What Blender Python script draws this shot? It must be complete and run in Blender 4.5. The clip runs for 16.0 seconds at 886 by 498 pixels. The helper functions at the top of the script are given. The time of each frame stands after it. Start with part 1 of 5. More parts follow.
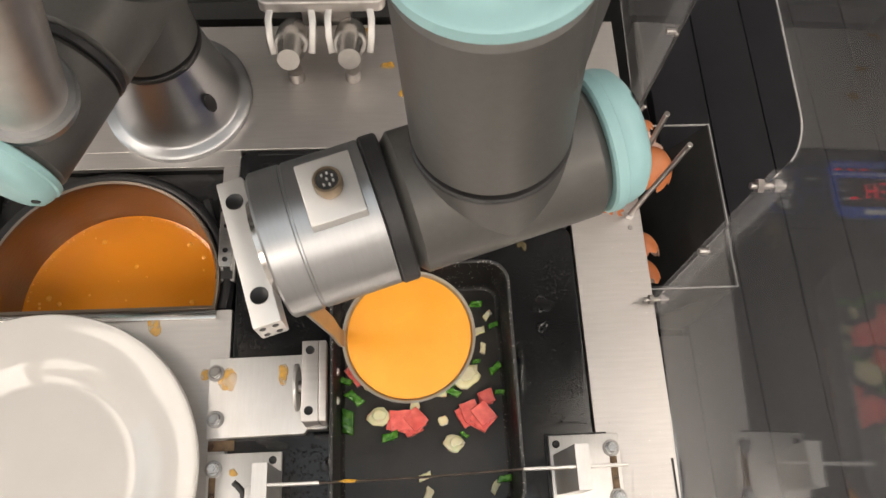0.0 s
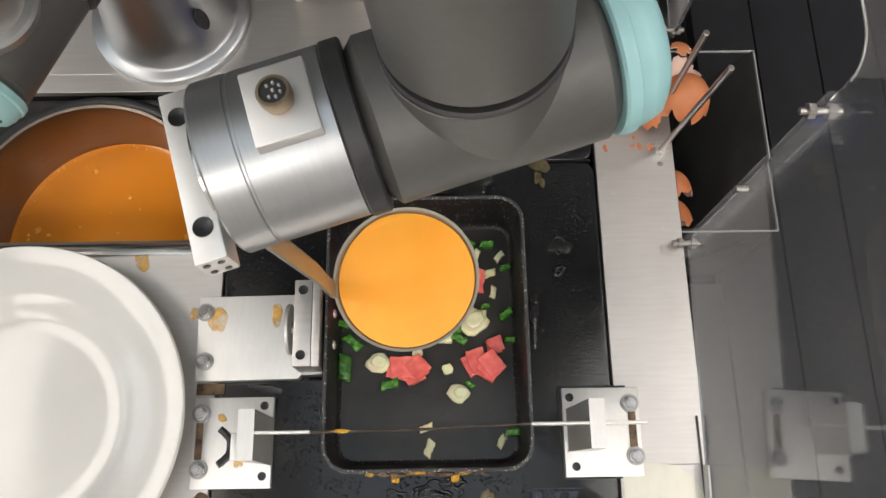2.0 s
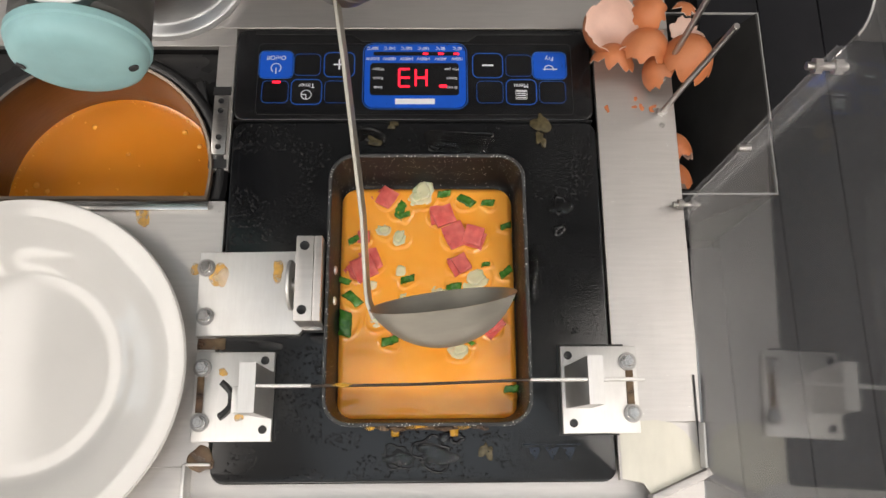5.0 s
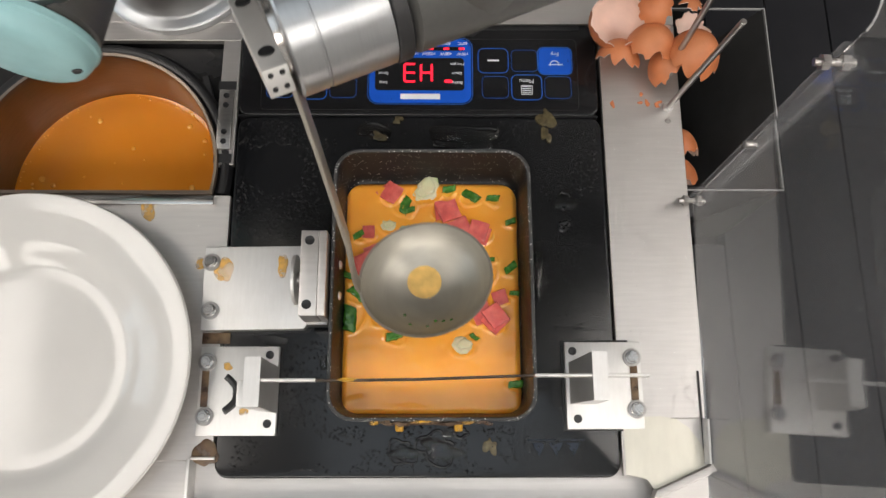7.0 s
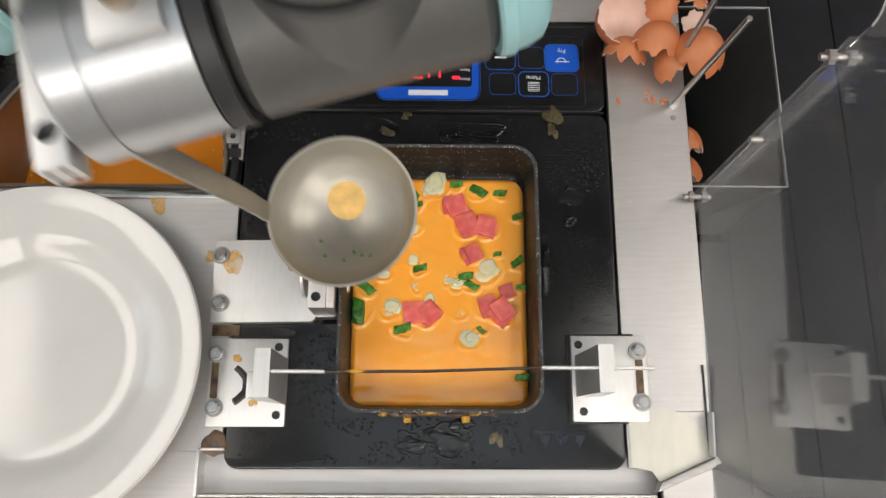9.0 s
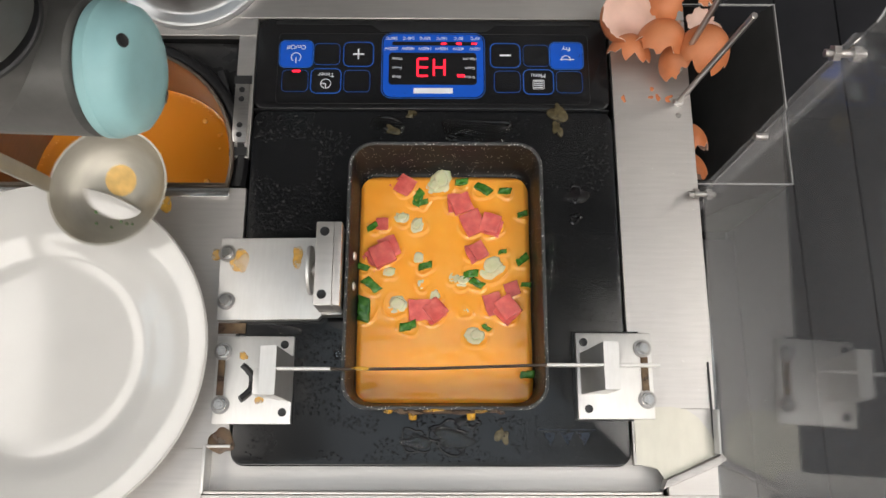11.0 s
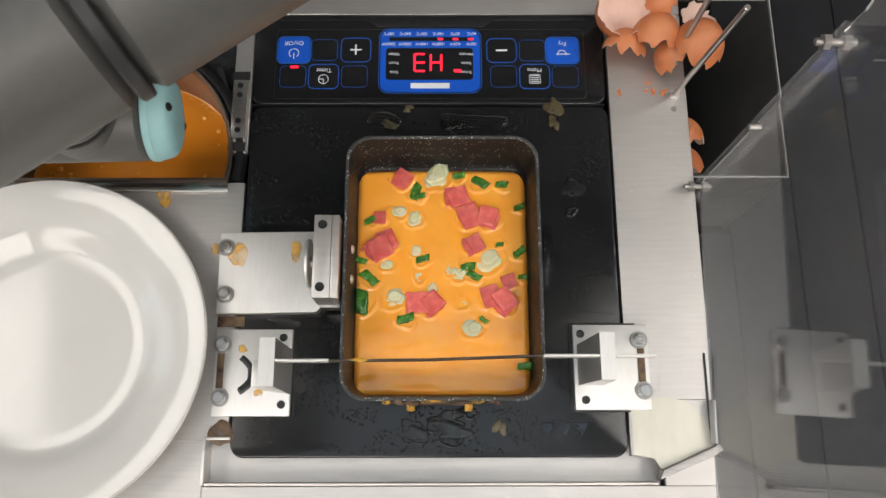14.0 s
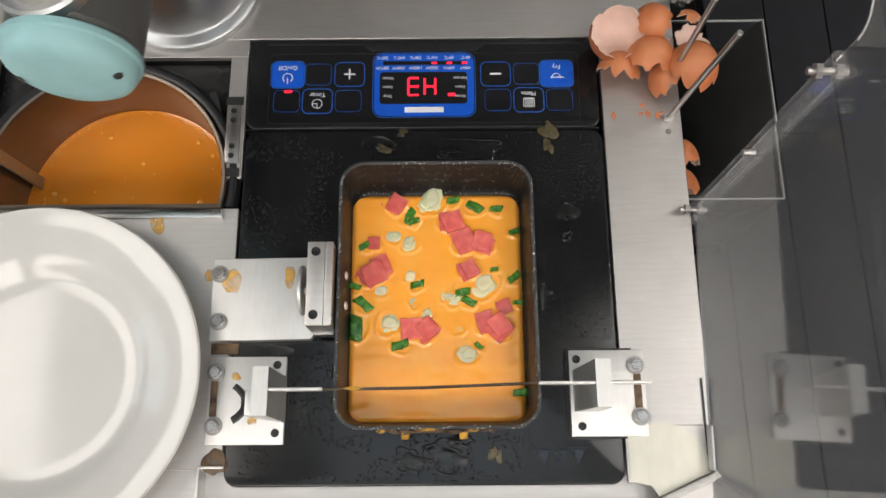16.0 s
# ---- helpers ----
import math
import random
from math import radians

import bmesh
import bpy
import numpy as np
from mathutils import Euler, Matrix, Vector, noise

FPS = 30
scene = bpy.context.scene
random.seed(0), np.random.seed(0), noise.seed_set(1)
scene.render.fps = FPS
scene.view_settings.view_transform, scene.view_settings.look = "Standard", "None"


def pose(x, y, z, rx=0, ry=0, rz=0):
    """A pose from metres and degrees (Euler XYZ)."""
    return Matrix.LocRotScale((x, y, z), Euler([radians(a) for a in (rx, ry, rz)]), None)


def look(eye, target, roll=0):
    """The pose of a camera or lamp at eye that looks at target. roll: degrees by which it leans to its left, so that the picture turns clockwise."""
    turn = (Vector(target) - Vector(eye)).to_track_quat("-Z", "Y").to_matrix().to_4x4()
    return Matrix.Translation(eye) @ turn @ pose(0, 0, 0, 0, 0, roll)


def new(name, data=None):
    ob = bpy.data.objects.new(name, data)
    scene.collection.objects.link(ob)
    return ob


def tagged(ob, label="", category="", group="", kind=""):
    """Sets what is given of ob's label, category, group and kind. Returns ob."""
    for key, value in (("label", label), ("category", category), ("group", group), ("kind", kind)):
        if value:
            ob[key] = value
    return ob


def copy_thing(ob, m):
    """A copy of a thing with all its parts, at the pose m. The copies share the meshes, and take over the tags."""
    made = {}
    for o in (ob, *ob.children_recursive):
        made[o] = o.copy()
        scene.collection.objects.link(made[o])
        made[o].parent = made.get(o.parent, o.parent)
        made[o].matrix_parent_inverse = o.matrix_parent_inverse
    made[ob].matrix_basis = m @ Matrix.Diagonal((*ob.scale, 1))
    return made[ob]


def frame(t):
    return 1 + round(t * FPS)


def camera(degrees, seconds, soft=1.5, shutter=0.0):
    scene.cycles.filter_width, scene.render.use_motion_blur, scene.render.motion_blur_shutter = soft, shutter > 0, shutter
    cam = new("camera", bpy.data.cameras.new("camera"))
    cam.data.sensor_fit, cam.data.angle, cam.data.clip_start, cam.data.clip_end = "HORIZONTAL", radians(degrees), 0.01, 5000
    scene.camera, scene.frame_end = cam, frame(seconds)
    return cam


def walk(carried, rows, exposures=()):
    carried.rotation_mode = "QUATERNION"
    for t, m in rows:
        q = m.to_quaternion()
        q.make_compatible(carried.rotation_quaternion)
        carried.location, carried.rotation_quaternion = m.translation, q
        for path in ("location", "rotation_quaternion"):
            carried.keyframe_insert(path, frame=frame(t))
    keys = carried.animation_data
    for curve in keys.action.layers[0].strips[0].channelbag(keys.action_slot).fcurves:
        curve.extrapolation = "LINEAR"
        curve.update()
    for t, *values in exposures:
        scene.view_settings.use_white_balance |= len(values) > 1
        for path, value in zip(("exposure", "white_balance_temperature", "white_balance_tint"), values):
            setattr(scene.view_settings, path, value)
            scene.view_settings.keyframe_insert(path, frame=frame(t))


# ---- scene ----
cam = camera(59.4, 16.0, shutter=0.5)
PATH = [
    (0, (-0.005, 0.01, 0.609), (0.104, 0.733, -1.253), 6.3),
    (0.5, (0.006, 0.011, 0.593), (0.079, 0.713, -1.279), 3.8),
    (1, (0.012, 0.017, 0.579), (0.07, 0.696, -1.301), 2.9),
    (1.5, (0.017, 0.021, 0.562), (0.054, 0.648, -1.337), 2.0),
    (2, (0.016, 0.022, 0.559), (0.036, 0.61, -1.353), 1.1),
    (2.5, (0.017, 0.021, 0.556), (0.036, 0.586, -1.362), 1.3),
    (3, (0.013, 0.016, 0.561), (0.037, 0.573, -1.359), 2.3),
    (3.5, (0.011, 0.014, 0.56), (0.037, 0.565, -1.363), 2.5),
    (4, (0.011, 0.012, 0.561), (0.042, 0.556, -1.363), 3.0),
    (4.5, (0.011, 0.012, 0.557), (0.047, 0.542, -1.371), 3.6),
    (7, (0.01, 0.012, 0.557), (0.036, 0.519, -1.377), 2.9),
    (7.5, (0.01, 0.011, 0.559), (0.036, 0.518, -1.375), 3.1),
    (8, (0.007, 0.008, 0.56), (0.034, 0.519, -1.373), 3.2),
    (8.5, (0.008, 0.004, 0.561), (0.035, 0.516, -1.372), 3.3),
    (9, (0.005, 0.005, 0.561), (0.029, 0.517, -1.372), 2.9),
    (11.5, (0.005, 0.003, 0.562), (0.015, 0.513, -1.372), 1.3),
    (12, (0.004, 0.002, 0.562), (0.015, 0.513, -1.372), 1.4),
    (12.5, (0.005, 0.0, 0.563), (0.013, 0.512, -1.37), 1.0),
    (13, (0.004, -0.002, 0.563), (0.015, 0.51, -1.37), 1.2),
    (13.5, (0.007, -0.005, 0.565), (0.016, 0.511, -1.368), 1.1),
    (14, (0.008, -0.004, 0.564), (0.015, 0.512, -1.368), 0.7),
    (14.5, (0.011, -0.003, 0.563), (0.015, 0.515, -1.369), 0.4),
    (15, (0.011, 0.001, 0.564), (0.016, 0.52, -1.368), 0.5),
    (15.5, (0.012, 0.005, 0.562), (0.014, 0.522, -1.37), 0.1),
    (16, (0.013, 0.007, 0.564), (0.017, 0.55, -1.361), -0.0),
]
walk(cam, [(t, look(eye, target, roll)) for t, eye, target, roll in PATH],
     exposures=[(0.0, 0.17, 7200, 14), (0.5, 0.17, 6550, 10), (1.5, 0.12, 6600, 10), (2.8, 0.10, 6800, 11), (3.5, 0.09, 7000, 12), (4.7, 0.06, 6850, 12), (7.0, 0.0, 6650, 11), (16.0, 0.02, 6600, 10)])


# ---- world and room light ----
world = bpy.data.worlds.new("room_air")
scene.world = world
world.use_nodes = True
world.node_tree.nodes["Background"].inputs[0].default_value = (0.9, 0.95, 1.0, 1)
world.node_tree.nodes["Background"].inputs[1].default_value = 0.05


# ---- materials ----
def make_material(name, color, rough=0.5, metal=0.0, var=0.08, scale=40.0, bump=0.0, bump_scale=200.0, stretch=(1, 1, 1),
                  rough_var=0.1, spec=0.5, coat=0.0, sss=0.0, second=None, second_amount=0.5, second_scale=6.0, per_object=0.0):
    m = bpy.data.materials.new(name)
    m.use_nodes = True
    nt = m.node_tree
    n, l = nt.nodes, nt.links
    b = n["Principled BSDF"]
    b.inputs["Metallic"].default_value = metal
    b.inputs["Specular IOR Level"].default_value = spec
    b.inputs["Coat Weight"].default_value = coat
    b.inputs["Coat Roughness"].default_value = 0.08
    if sss:
        b.inputs["Subsurface Weight"].default_value = sss
        b.inputs["Subsurface Radius"].default_value = (0.004, 0.002, 0.001)
        b.inputs["Subsurface Scale"].default_value = 1.0
    co = n.new("ShaderNodeTexCoord")
    mp = n.new("ShaderNodeMapping")
    mp.inputs["Scale"].default_value = stretch
    l.new(co.outputs["Object"], mp.inputs["Vector"])
    fine = n.new("ShaderNodeTexNoise")
    fine.inputs["Scale"].default_value = scale
    fine.inputs["Detail"].default_value = 5
    l.new(mp.outputs[0], fine.inputs["Vector"])
    broad = n.new("ShaderNodeTexNoise")
    broad.inputs["Scale"].default_value = second_scale
    broad.inputs["Detail"].default_value = 4
    l.new(co.outputs["Object"], broad.inputs["Vector"])
    ramp = n.new("ShaderNodeValToRGB")
    ramp.color_ramp.elements[0].position = 0.3
    ramp.color_ramp.elements[1].position = 0.7
    ramp.color_ramp.elements[0].color = (*[max(0, c * (1 - var)) for c in color], 1)
    ramp.color_ramp.elements[1].color = (*[min(1, c * (1 + var)) for c in color], 1)
    l.new(fine.outputs["Fac"], ramp.inputs["Fac"])
    out = ramp.outputs["Color"]
    if second:
        mask = n.new("ShaderNodeMapRange")
        mask.inputs[1].default_value, mask.inputs[2].default_value = 0.45, 0.7
        mask.inputs[4].default_value = second_amount
        l.new(broad.outputs["Fac"], mask.inputs[0])
        mix = n.new("ShaderNodeMix")
        mix.data_type = "RGBA"
        l.new(mask.outputs[0], mix.inputs[0])
        l.new(out, mix.inputs[6])
        mix.inputs[7].default_value = (*second, 1)
        out = mix.outputs[2]
    if per_object:
        info = n.new("ShaderNodeObjectInfo")
        hs = n.new("ShaderNodeHueSaturation")
        mr = n.new("ShaderNodeMapRange")
        mr.inputs[3].default_value, mr.inputs[4].default_value = 1 - per_object, 1 + per_object
        l.new(info.outputs["Random"], mr.inputs[0])
        l.new(mr.outputs[0], hs.inputs["Value"])
        l.new(out, hs.inputs["Color"])
        out = hs.outputs[0]
    l.new(out, b.inputs["Base Color"])
    rr = n.new("ShaderNodeMapRange")
    rr.inputs[3].default_value, rr.inputs[4].default_value = max(0.02, rough - rough_var), min(1, rough + rough_var)
    l.new(broad.outputs["Fac"], rr.inputs[0])
    l.new(rr.outputs[0], b.inputs["Roughness"])
    if bump:
        bn = n.new("ShaderNodeTexNoise")
        bn.inputs["Scale"].default_value = bump_scale
        bn.inputs["Detail"].default_value = 3
        l.new(mp.outputs[0], bn.inputs["Vector"])
        bp = n.new("ShaderNodeBump")
        bp.inputs["Strength"].default_value = bump
        bp.inputs["Distance"].default_value = 0.001
        l.new(bn.outputs["Fac"], bp.inputs["Height"])
        l.new(bp.outputs[0], b.inputs["Normal"])
    return m


def speckle_material(name, color, dot, scale, limit, rough):
    """A dark coat with small pale flecks."""
    m = make_material(name, color, rough, bump=0.15, bump_scale=500, var=0.2, spec=0.3)
    n, l = m.node_tree.nodes, m.node_tree.links
    b = n["Principled BSDF"]
    src = b.inputs["Base Color"].links[0].from_socket
    co = n.new("ShaderNodeTexCoord")
    v = n.new("ShaderNodeTexVoronoi")
    v.inputs["Scale"].default_value = scale
    l.new(co.outputs["Object"], v.inputs["Vector"])
    lt = n.new("ShaderNodeMath")
    lt.operation = "LESS_THAN"
    lt.inputs[1].default_value = limit
    l.new(v.outputs["Distance"], lt.inputs[0])
    pick = n.new("ShaderNodeMath")
    pick.operation = "GREATER_THAN"
    pick.inputs[1].default_value = 0.42
    l.new(v.outputs["Color"], pick.inputs[0])
    both = n.new("ShaderNodeMath")
    both.operation = "MULTIPLY"
    l.new(lt.outputs[0], both.inputs[0])
    l.new(pick.outputs[0], both.inputs[1])
    mix = n.new("ShaderNodeMix")
    mix.data_type = "RGBA"
    l.new(both.outputs[0], mix.inputs[0])
    l.new(src, mix.inputs[6])
    mix.inputs[7].default_value = (*dot, 1)
    l.new(mix.outputs[2], b.inputs["Base Color"])
    return m


def glass_material(name, color, rough=0.0, ior=1.49):
    m = bpy.data.materials.new(name)
    m.use_nodes = True
    b = m.node_tree.nodes["Principled BSDF"]
    b.inputs["Base Color"].default_value = (*color, 1)
    b.inputs["Roughness"].default_value = rough
    b.inputs["IOR"].default_value = ior
    b.inputs["Transmission Weight"].default_value = 1
    return m


def glow_material(name, color, strength):
    m = bpy.data.materials.new(name)
    m.use_nodes = True
    b = m.node_tree.nodes["Principled BSDF"]
    b.inputs["Base Color"].default_value = (*[c * 0.3 for c in color], 1)
    b.inputs["Emission Color"].default_value = (*color, 1)
    b.inputs["Emission Strength"].default_value = strength
    return m


STEEL = make_material("brushed_steel", (0.60, 0.575, 0.555), 0.47, 1.0, 0.045, 30, 0.03, 60, (1, 14, 1), 0.08, second=(0.5, 0.48, 0.46), second_amount=0.35, second_scale=9)
STEEL_PALE = make_material("milled_aluminium", (0.72, 0.71, 0.695), 0.54, 1.0, 0.03, 60, 0.025, 150, (8, 1, 1), 0.1, second=(0.6, 0.58, 0.55), second_amount=0.3, second_scale=40)
# Darker steel for small fittings; on the cell panels it paints in shade.
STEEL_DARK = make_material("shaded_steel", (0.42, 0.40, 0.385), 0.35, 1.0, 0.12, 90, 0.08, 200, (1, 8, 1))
STEEL_POT = make_material("polished_steel", (0.62, 0.60, 0.58), 0.22, 1.0, 0.05, 60, 0.03, 120, (1, 1, 12))
STEEL_LADLE = make_material("ladle_steel", (0.40, 0.38, 0.33), 0.44, 0.85, 0.05, 60, 0.03, 150, (1, 1, 5))
BRASS_FILM = make_material("yellowed_steel", (0.60, 0.575, 0.50), 0.48, 1.0, 0.06, 30, 0.08, 60, (3, 1, 1), second=(0.66, 0.635, 0.575), second_amount=0.7, second_scale=14)
RUST = make_material("brown_stain", (0.075, 0.040, 0.022), 0.6, 0.0, 0.35, 150, 0.3, 250, second=(0.26, 0.18, 0.09), second_scale=60)
YELLOW_STAIN = make_material("dried_yolk", (0.70, 0.37, 0.030), 0.40, 0.0, 0.25, 200, 0.2, 300)


def thin_out(m, low, high, scale):
    """Let a thin stain show what lies under it, unevenly."""
    n, l = m.node_tree.nodes, m.node_tree.links
    co, ns, mr = n.new("ShaderNodeTexCoord"), n.new("ShaderNodeTexNoise"), n.new("ShaderNodeMapRange")
    ns.inputs["Scale"].default_value = scale
    ns.inputs["Detail"].default_value = 5
    mr.inputs[1].default_value, mr.inputs[2].default_value = 0.35, 0.65
    mr.inputs[3].default_value, mr.inputs[4].default_value = low, high
    l.new(co.outputs["Object"], ns.inputs["Vector"])
    l.new(ns.outputs["Fac"], mr.inputs[0])
    l.new(mr.outputs[0], n["Principled BSDF"].inputs["Alpha"])


thin_out(YELLOW_STAIN, 0.25, 0.85, 90)
thin_out(RUST, 0.70, 1.0, 120)
EGG_LADLE = make_material("carried_egg", (0.88, 0.36, 0.038), 0.5, 0.0, 0.05, 30, 0.05, 80, second=(0.90, 0.41, 0.06), second_amount=0.6, second_scale=22, sss=0.25, rough_var=0.05, spec=0.35)
BLACK_GLASS = make_material("black_cooker_glass", (0.005, 0.0055, 0.0065), 0.18, 0.0, 0.3, 300, 0.05, 500, second=(0.009, 0.009, 0.010), second_amount=0.6, second_scale=18, rough_var=0.08)
BLACK_PLASTIC = make_material("black_plastic", (0.008, 0.008, 0.009), 0.35, 0.0, 0.3, 200, 0.1, 400)
PANEL_BLACK = make_material("panel_black", (0.008, 0.008, 0.009), 0.20, 0.0, 0.3, 200)
BLUE = make_material("blue_print", (0.006, 0.085, 0.52), 0.25, 0.0, 0.06, 80)
WHITE_PRINT = make_material("white_print", (0.72, 0.74, 0.78), 0.4, 0.0, 0.05, 80)
BLUE_LINE = make_material("blue_line", (0.01, 0.09, 0.42), 0.35, 0.0, 0.05, 80)
LED = glow_material("red_led", (1.0, 0.012, 0.035), 2.2)
PAN_COAT = speckle_material("speckled_nonstick", (0.010, 0.0095, 0.0095), (0.50, 0.48, 0.45), 560, 0.165, 0.38)
PAN_OUT = make_material("pan_outside", (0.03, 0.03, 0.032), 0.4, 0.2, 0.3, 120, 0.2, 300)
EGG = make_material("beaten_egg", (0.88, 0.365, 0.042), 0.16, 0.0, 0.05, 30, 0.06, 80, second=(0.90, 0.43, 0.08), second_amount=0.7, second_scale=22, sss=0.25, rough_var=0.04, coat=0.5)
# The egg's colour made darker and redder, with the pot's shade in it.
EGG_POT = make_material("shaded_beaten_egg", (0.70, 0.235, 0.018), 0.14, 0.0, 0.05, 20, 0.08, 25, second=(0.74, 0.28, 0.035), second_amount=0.7, second_scale=12, sss=0.2, rough_var=0.05)
HAM = make_material("pink_ham", (0.62, 0.105, 0.090), 0.30, 0.0, 0.15, 160, 0.25, 350, sss=0.2, second=(0.78, 0.28, 0.23), second_amount=0.45, second_scale=90, per_object=0.12)
PEPPER = make_material("green_pepper", (0.030, 0.145, 0.012), 0.22, 0.0, 0.3, 150, 0.2, 250, second=(0.14, 0.29, 0.05), second_amount=0.7, second_scale=170, per_object=0.2, coat=0.3)
ONION = make_material("pale_onion", (0.87, 0.80, 0.52), 0.22, 0.0, 0.08, 150, 0.2, 250, sss=0.4, second=(0.78, 0.76, 0.46), second_amount=0.6, second_scale=80, coat=0.4)
ONION.node_tree.nodes["Principled BSDF"].inputs["Transmission Weight"].default_value = 0.3
CERAMIC = make_material("white_glazed_ceramic", (0.53, 0.52, 0.50), 0.07, 0.0, 0.02, 30, 0.02, 12, rough_var=0.03)
ARM_GREY = make_material("grey_arm_paint", (0.090, 0.088, 0.084), 0.46, 0.35, 0.05, 300, 0.04, 900, rough_var=0.06)
ARM_SILVER = make_material("turned_aluminium", (0.40, 0.41, 0.42), 0.36, 1.0, 0.03, 80, 0.015, 200, (1, 1, 10), 0.06)
ARM_CAP = make_material("teal_plastic", (0.26, 0.46, 0.475), 0.5, 0.0, 0.06, 60, 0.1, 300, second=(0.30, 0.49, 0.49), second_scale=12, second_amount=0.6)
RUBBER = make_material("black_rubber", (0.015, 0.015, 0.016), 0.5, 0.0, 0.2, 150, 0.1, 300)
SHELL_OUT = make_material("brown_eggshell", (0.54, 0.170, 0.062), 0.5, 0.0, 0.1, 120, 0.15, 500, second=(0.60, 0.235, 0.105), second_amount=0.6, second_scale=40, per_object=0.1)
SHELL_IN = make_material("pale_shell_lining", (0.86, 0.66, 0.57), 0.5, 0.0, 0.06, 100, 0.1, 300)
BIN_BLACK = make_material("black_bin", (0.005, 0.0045, 0.0045), 0.6, 0.0, 0.3, 60, 0.1, 200)
BIN_GREY = make_material("grey_bin_wall", (0.030, 0.030, 0.030), 0.45, 0.0, 0.15, 60)
DARK_FLOOR = make_material("dark_floor_board", (0.012, 0.0125, 0.016), 0.68, 0.0, 0.15, 30, 0.1, 60, spec=0.3, second=(0.022, 0.022, 0.026), second_amount=0.6, second_scale=3)
WALL_PAINT = make_material("pale_wall_paint", (0.78, 0.77, 0.75), 0.8, 0.0, 0.04, 8)
CELL_GREY = make_material("dark_north_wall", (0.13, 0.13, 0.13), 0.5, 0.0, 0.1, 6)
ROOM_FLOOR = make_material("pale_floor", (0.42, 0.41, 0.40), 0.6, 0.0, 0.1, 5)
WATER = glass_material("water_drop", (1, 1, 1), 0.03, 1.36)
WET_BLACK = make_material("water_on_black_glass", (0.004, 0.004, 0.0045), 0.05, 0.0, 0.1, 200, rough_var=0.02)
BRONZE = make_material("bronze_plug", (0.30, 0.235, 0.17), 0.4, 0.9, 0.15, 200, 0.1, 300)


def hazy_acrylic(name, haze, ior=1.49):
    """Clear sheet with a fine uneven film: part dusty grease, part painted glare."""
    m = glass_material(name, (0.97, 0.98, 0.98), 0.02, ior)
    n, l = m.node_tree.nodes, m.node_tree.links
    film = n.new("ShaderNodeBsdfDiffuse")
    film.inputs[0].default_value = (0.75, 0.75, 0.76, 1)
    co, ns, mr, mix = n.new("ShaderNodeTexCoord"), n.new("ShaderNodeTexNoise"), n.new("ShaderNodeMapRange"), n.new("ShaderNodeMixShader")
    ns.inputs["Scale"].default_value, ns.inputs["Detail"].default_value = 9, 6
    mr.inputs[3].default_value, mr.inputs[4].default_value = haze * 0.5, haze * 1.5
    l.new(co.outputs["Object"], ns.inputs["Vector"])
    l.new(ns.outputs["Fac"], mr.inputs[0])
    l.new(mr.outputs[0], mix.inputs[0])
    l.new(n["Principled BSDF"].outputs[0], mix.inputs[1])
    l.new(film.outputs[0], mix.inputs[2])
    l.new(mix.outputs[0], n["Material Output"].inputs[0])
    return m


# The amount also stands in for bright deck light mirrored in the wall.
ACRYLIC = hazy_acrylic("clear_acrylic", 0.028)


def scuffed_film(name, haze):
    """Worn clear film: mostly see-through, a little pale scatter."""
    m = bpy.data.materials.new(name)
    m.use_nodes = True
    n, l = m.node_tree.nodes, m.node_tree.links
    clear_part, film, mix = n.new("ShaderNodeBsdfTransparent"), n.new("ShaderNodeBsdfDiffuse"), n.new("ShaderNodeMixShader")
    film.inputs[0].default_value = (0.72, 0.72, 0.74, 1)
    co, ns, mr = n.new("ShaderNodeTexCoord"), n.new("ShaderNodeTexNoise"), n.new("ShaderNodeMapRange")
    ns.inputs["Scale"].default_value, ns.inputs["Detail"].default_value = 60, 5
    mr.inputs[3].default_value, mr.inputs[4].default_value = haze * 0.4, haze * 1.6
    l.new(co.outputs["Object"], ns.inputs["Vector"])
    l.new(ns.outputs["Fac"], mr.inputs[0])
    l.new(mr.outputs[0], mix.inputs[0])
    l.new(clear_part.outputs[0], mix.inputs[1])
    l.new(film.outputs[0], mix.inputs[2])
    l.new(mix.outputs[0], n["Material Output"].inputs[0])
    return m


ACRYLIC_STRIP = scuffed_film("scuffed_acrylic", 0.055)
STRIP_EDGE = scuffed_film("pale_strip_line", 0.11)
ACRYLIC_EDGE = make_material("cut_acrylic_edge", (0.40, 0.40, 0.40), 0.3, 0.0, 0.05, 100)
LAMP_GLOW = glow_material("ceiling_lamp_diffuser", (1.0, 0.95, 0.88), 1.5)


# ---- mesh building ----
def finish(bm, name, mats, angle=40):
    bmesh.ops.remove_doubles(bm, verts=bm.verts, dist=1e-6)
    bmesh.ops.recalc_face_normals(bm, faces=bm.faces)
    me = bpy.data.meshes.new(name)
    bm.to_mesh(me)
    bm.free()
    for m in mats if isinstance(mats, (list, tuple)) else [mats]:
        me.materials.append(m)
    me.polygons.foreach_set("use_smooth", [True] * len(me.polygons))
    me.set_sharp_from_angle(angle=radians(angle))
    return me


def part(name, bm, material, parent, label="", m=None, angle=40):
    ob = new(name, finish(bm, name, material, angle))
    ob.parent = parent
    if m is not None:
        ob.matrix_basis = m
    return tagged(ob, label)


def thing(name, bm, material, label, category, group="", kind="", m=None, angle=40):
    ob = new(name, finish(bm, name, material, angle) if bm else None)
    if m is not None:
        ob.matrix_basis = m
    return tagged(ob, label, category, group, kind)


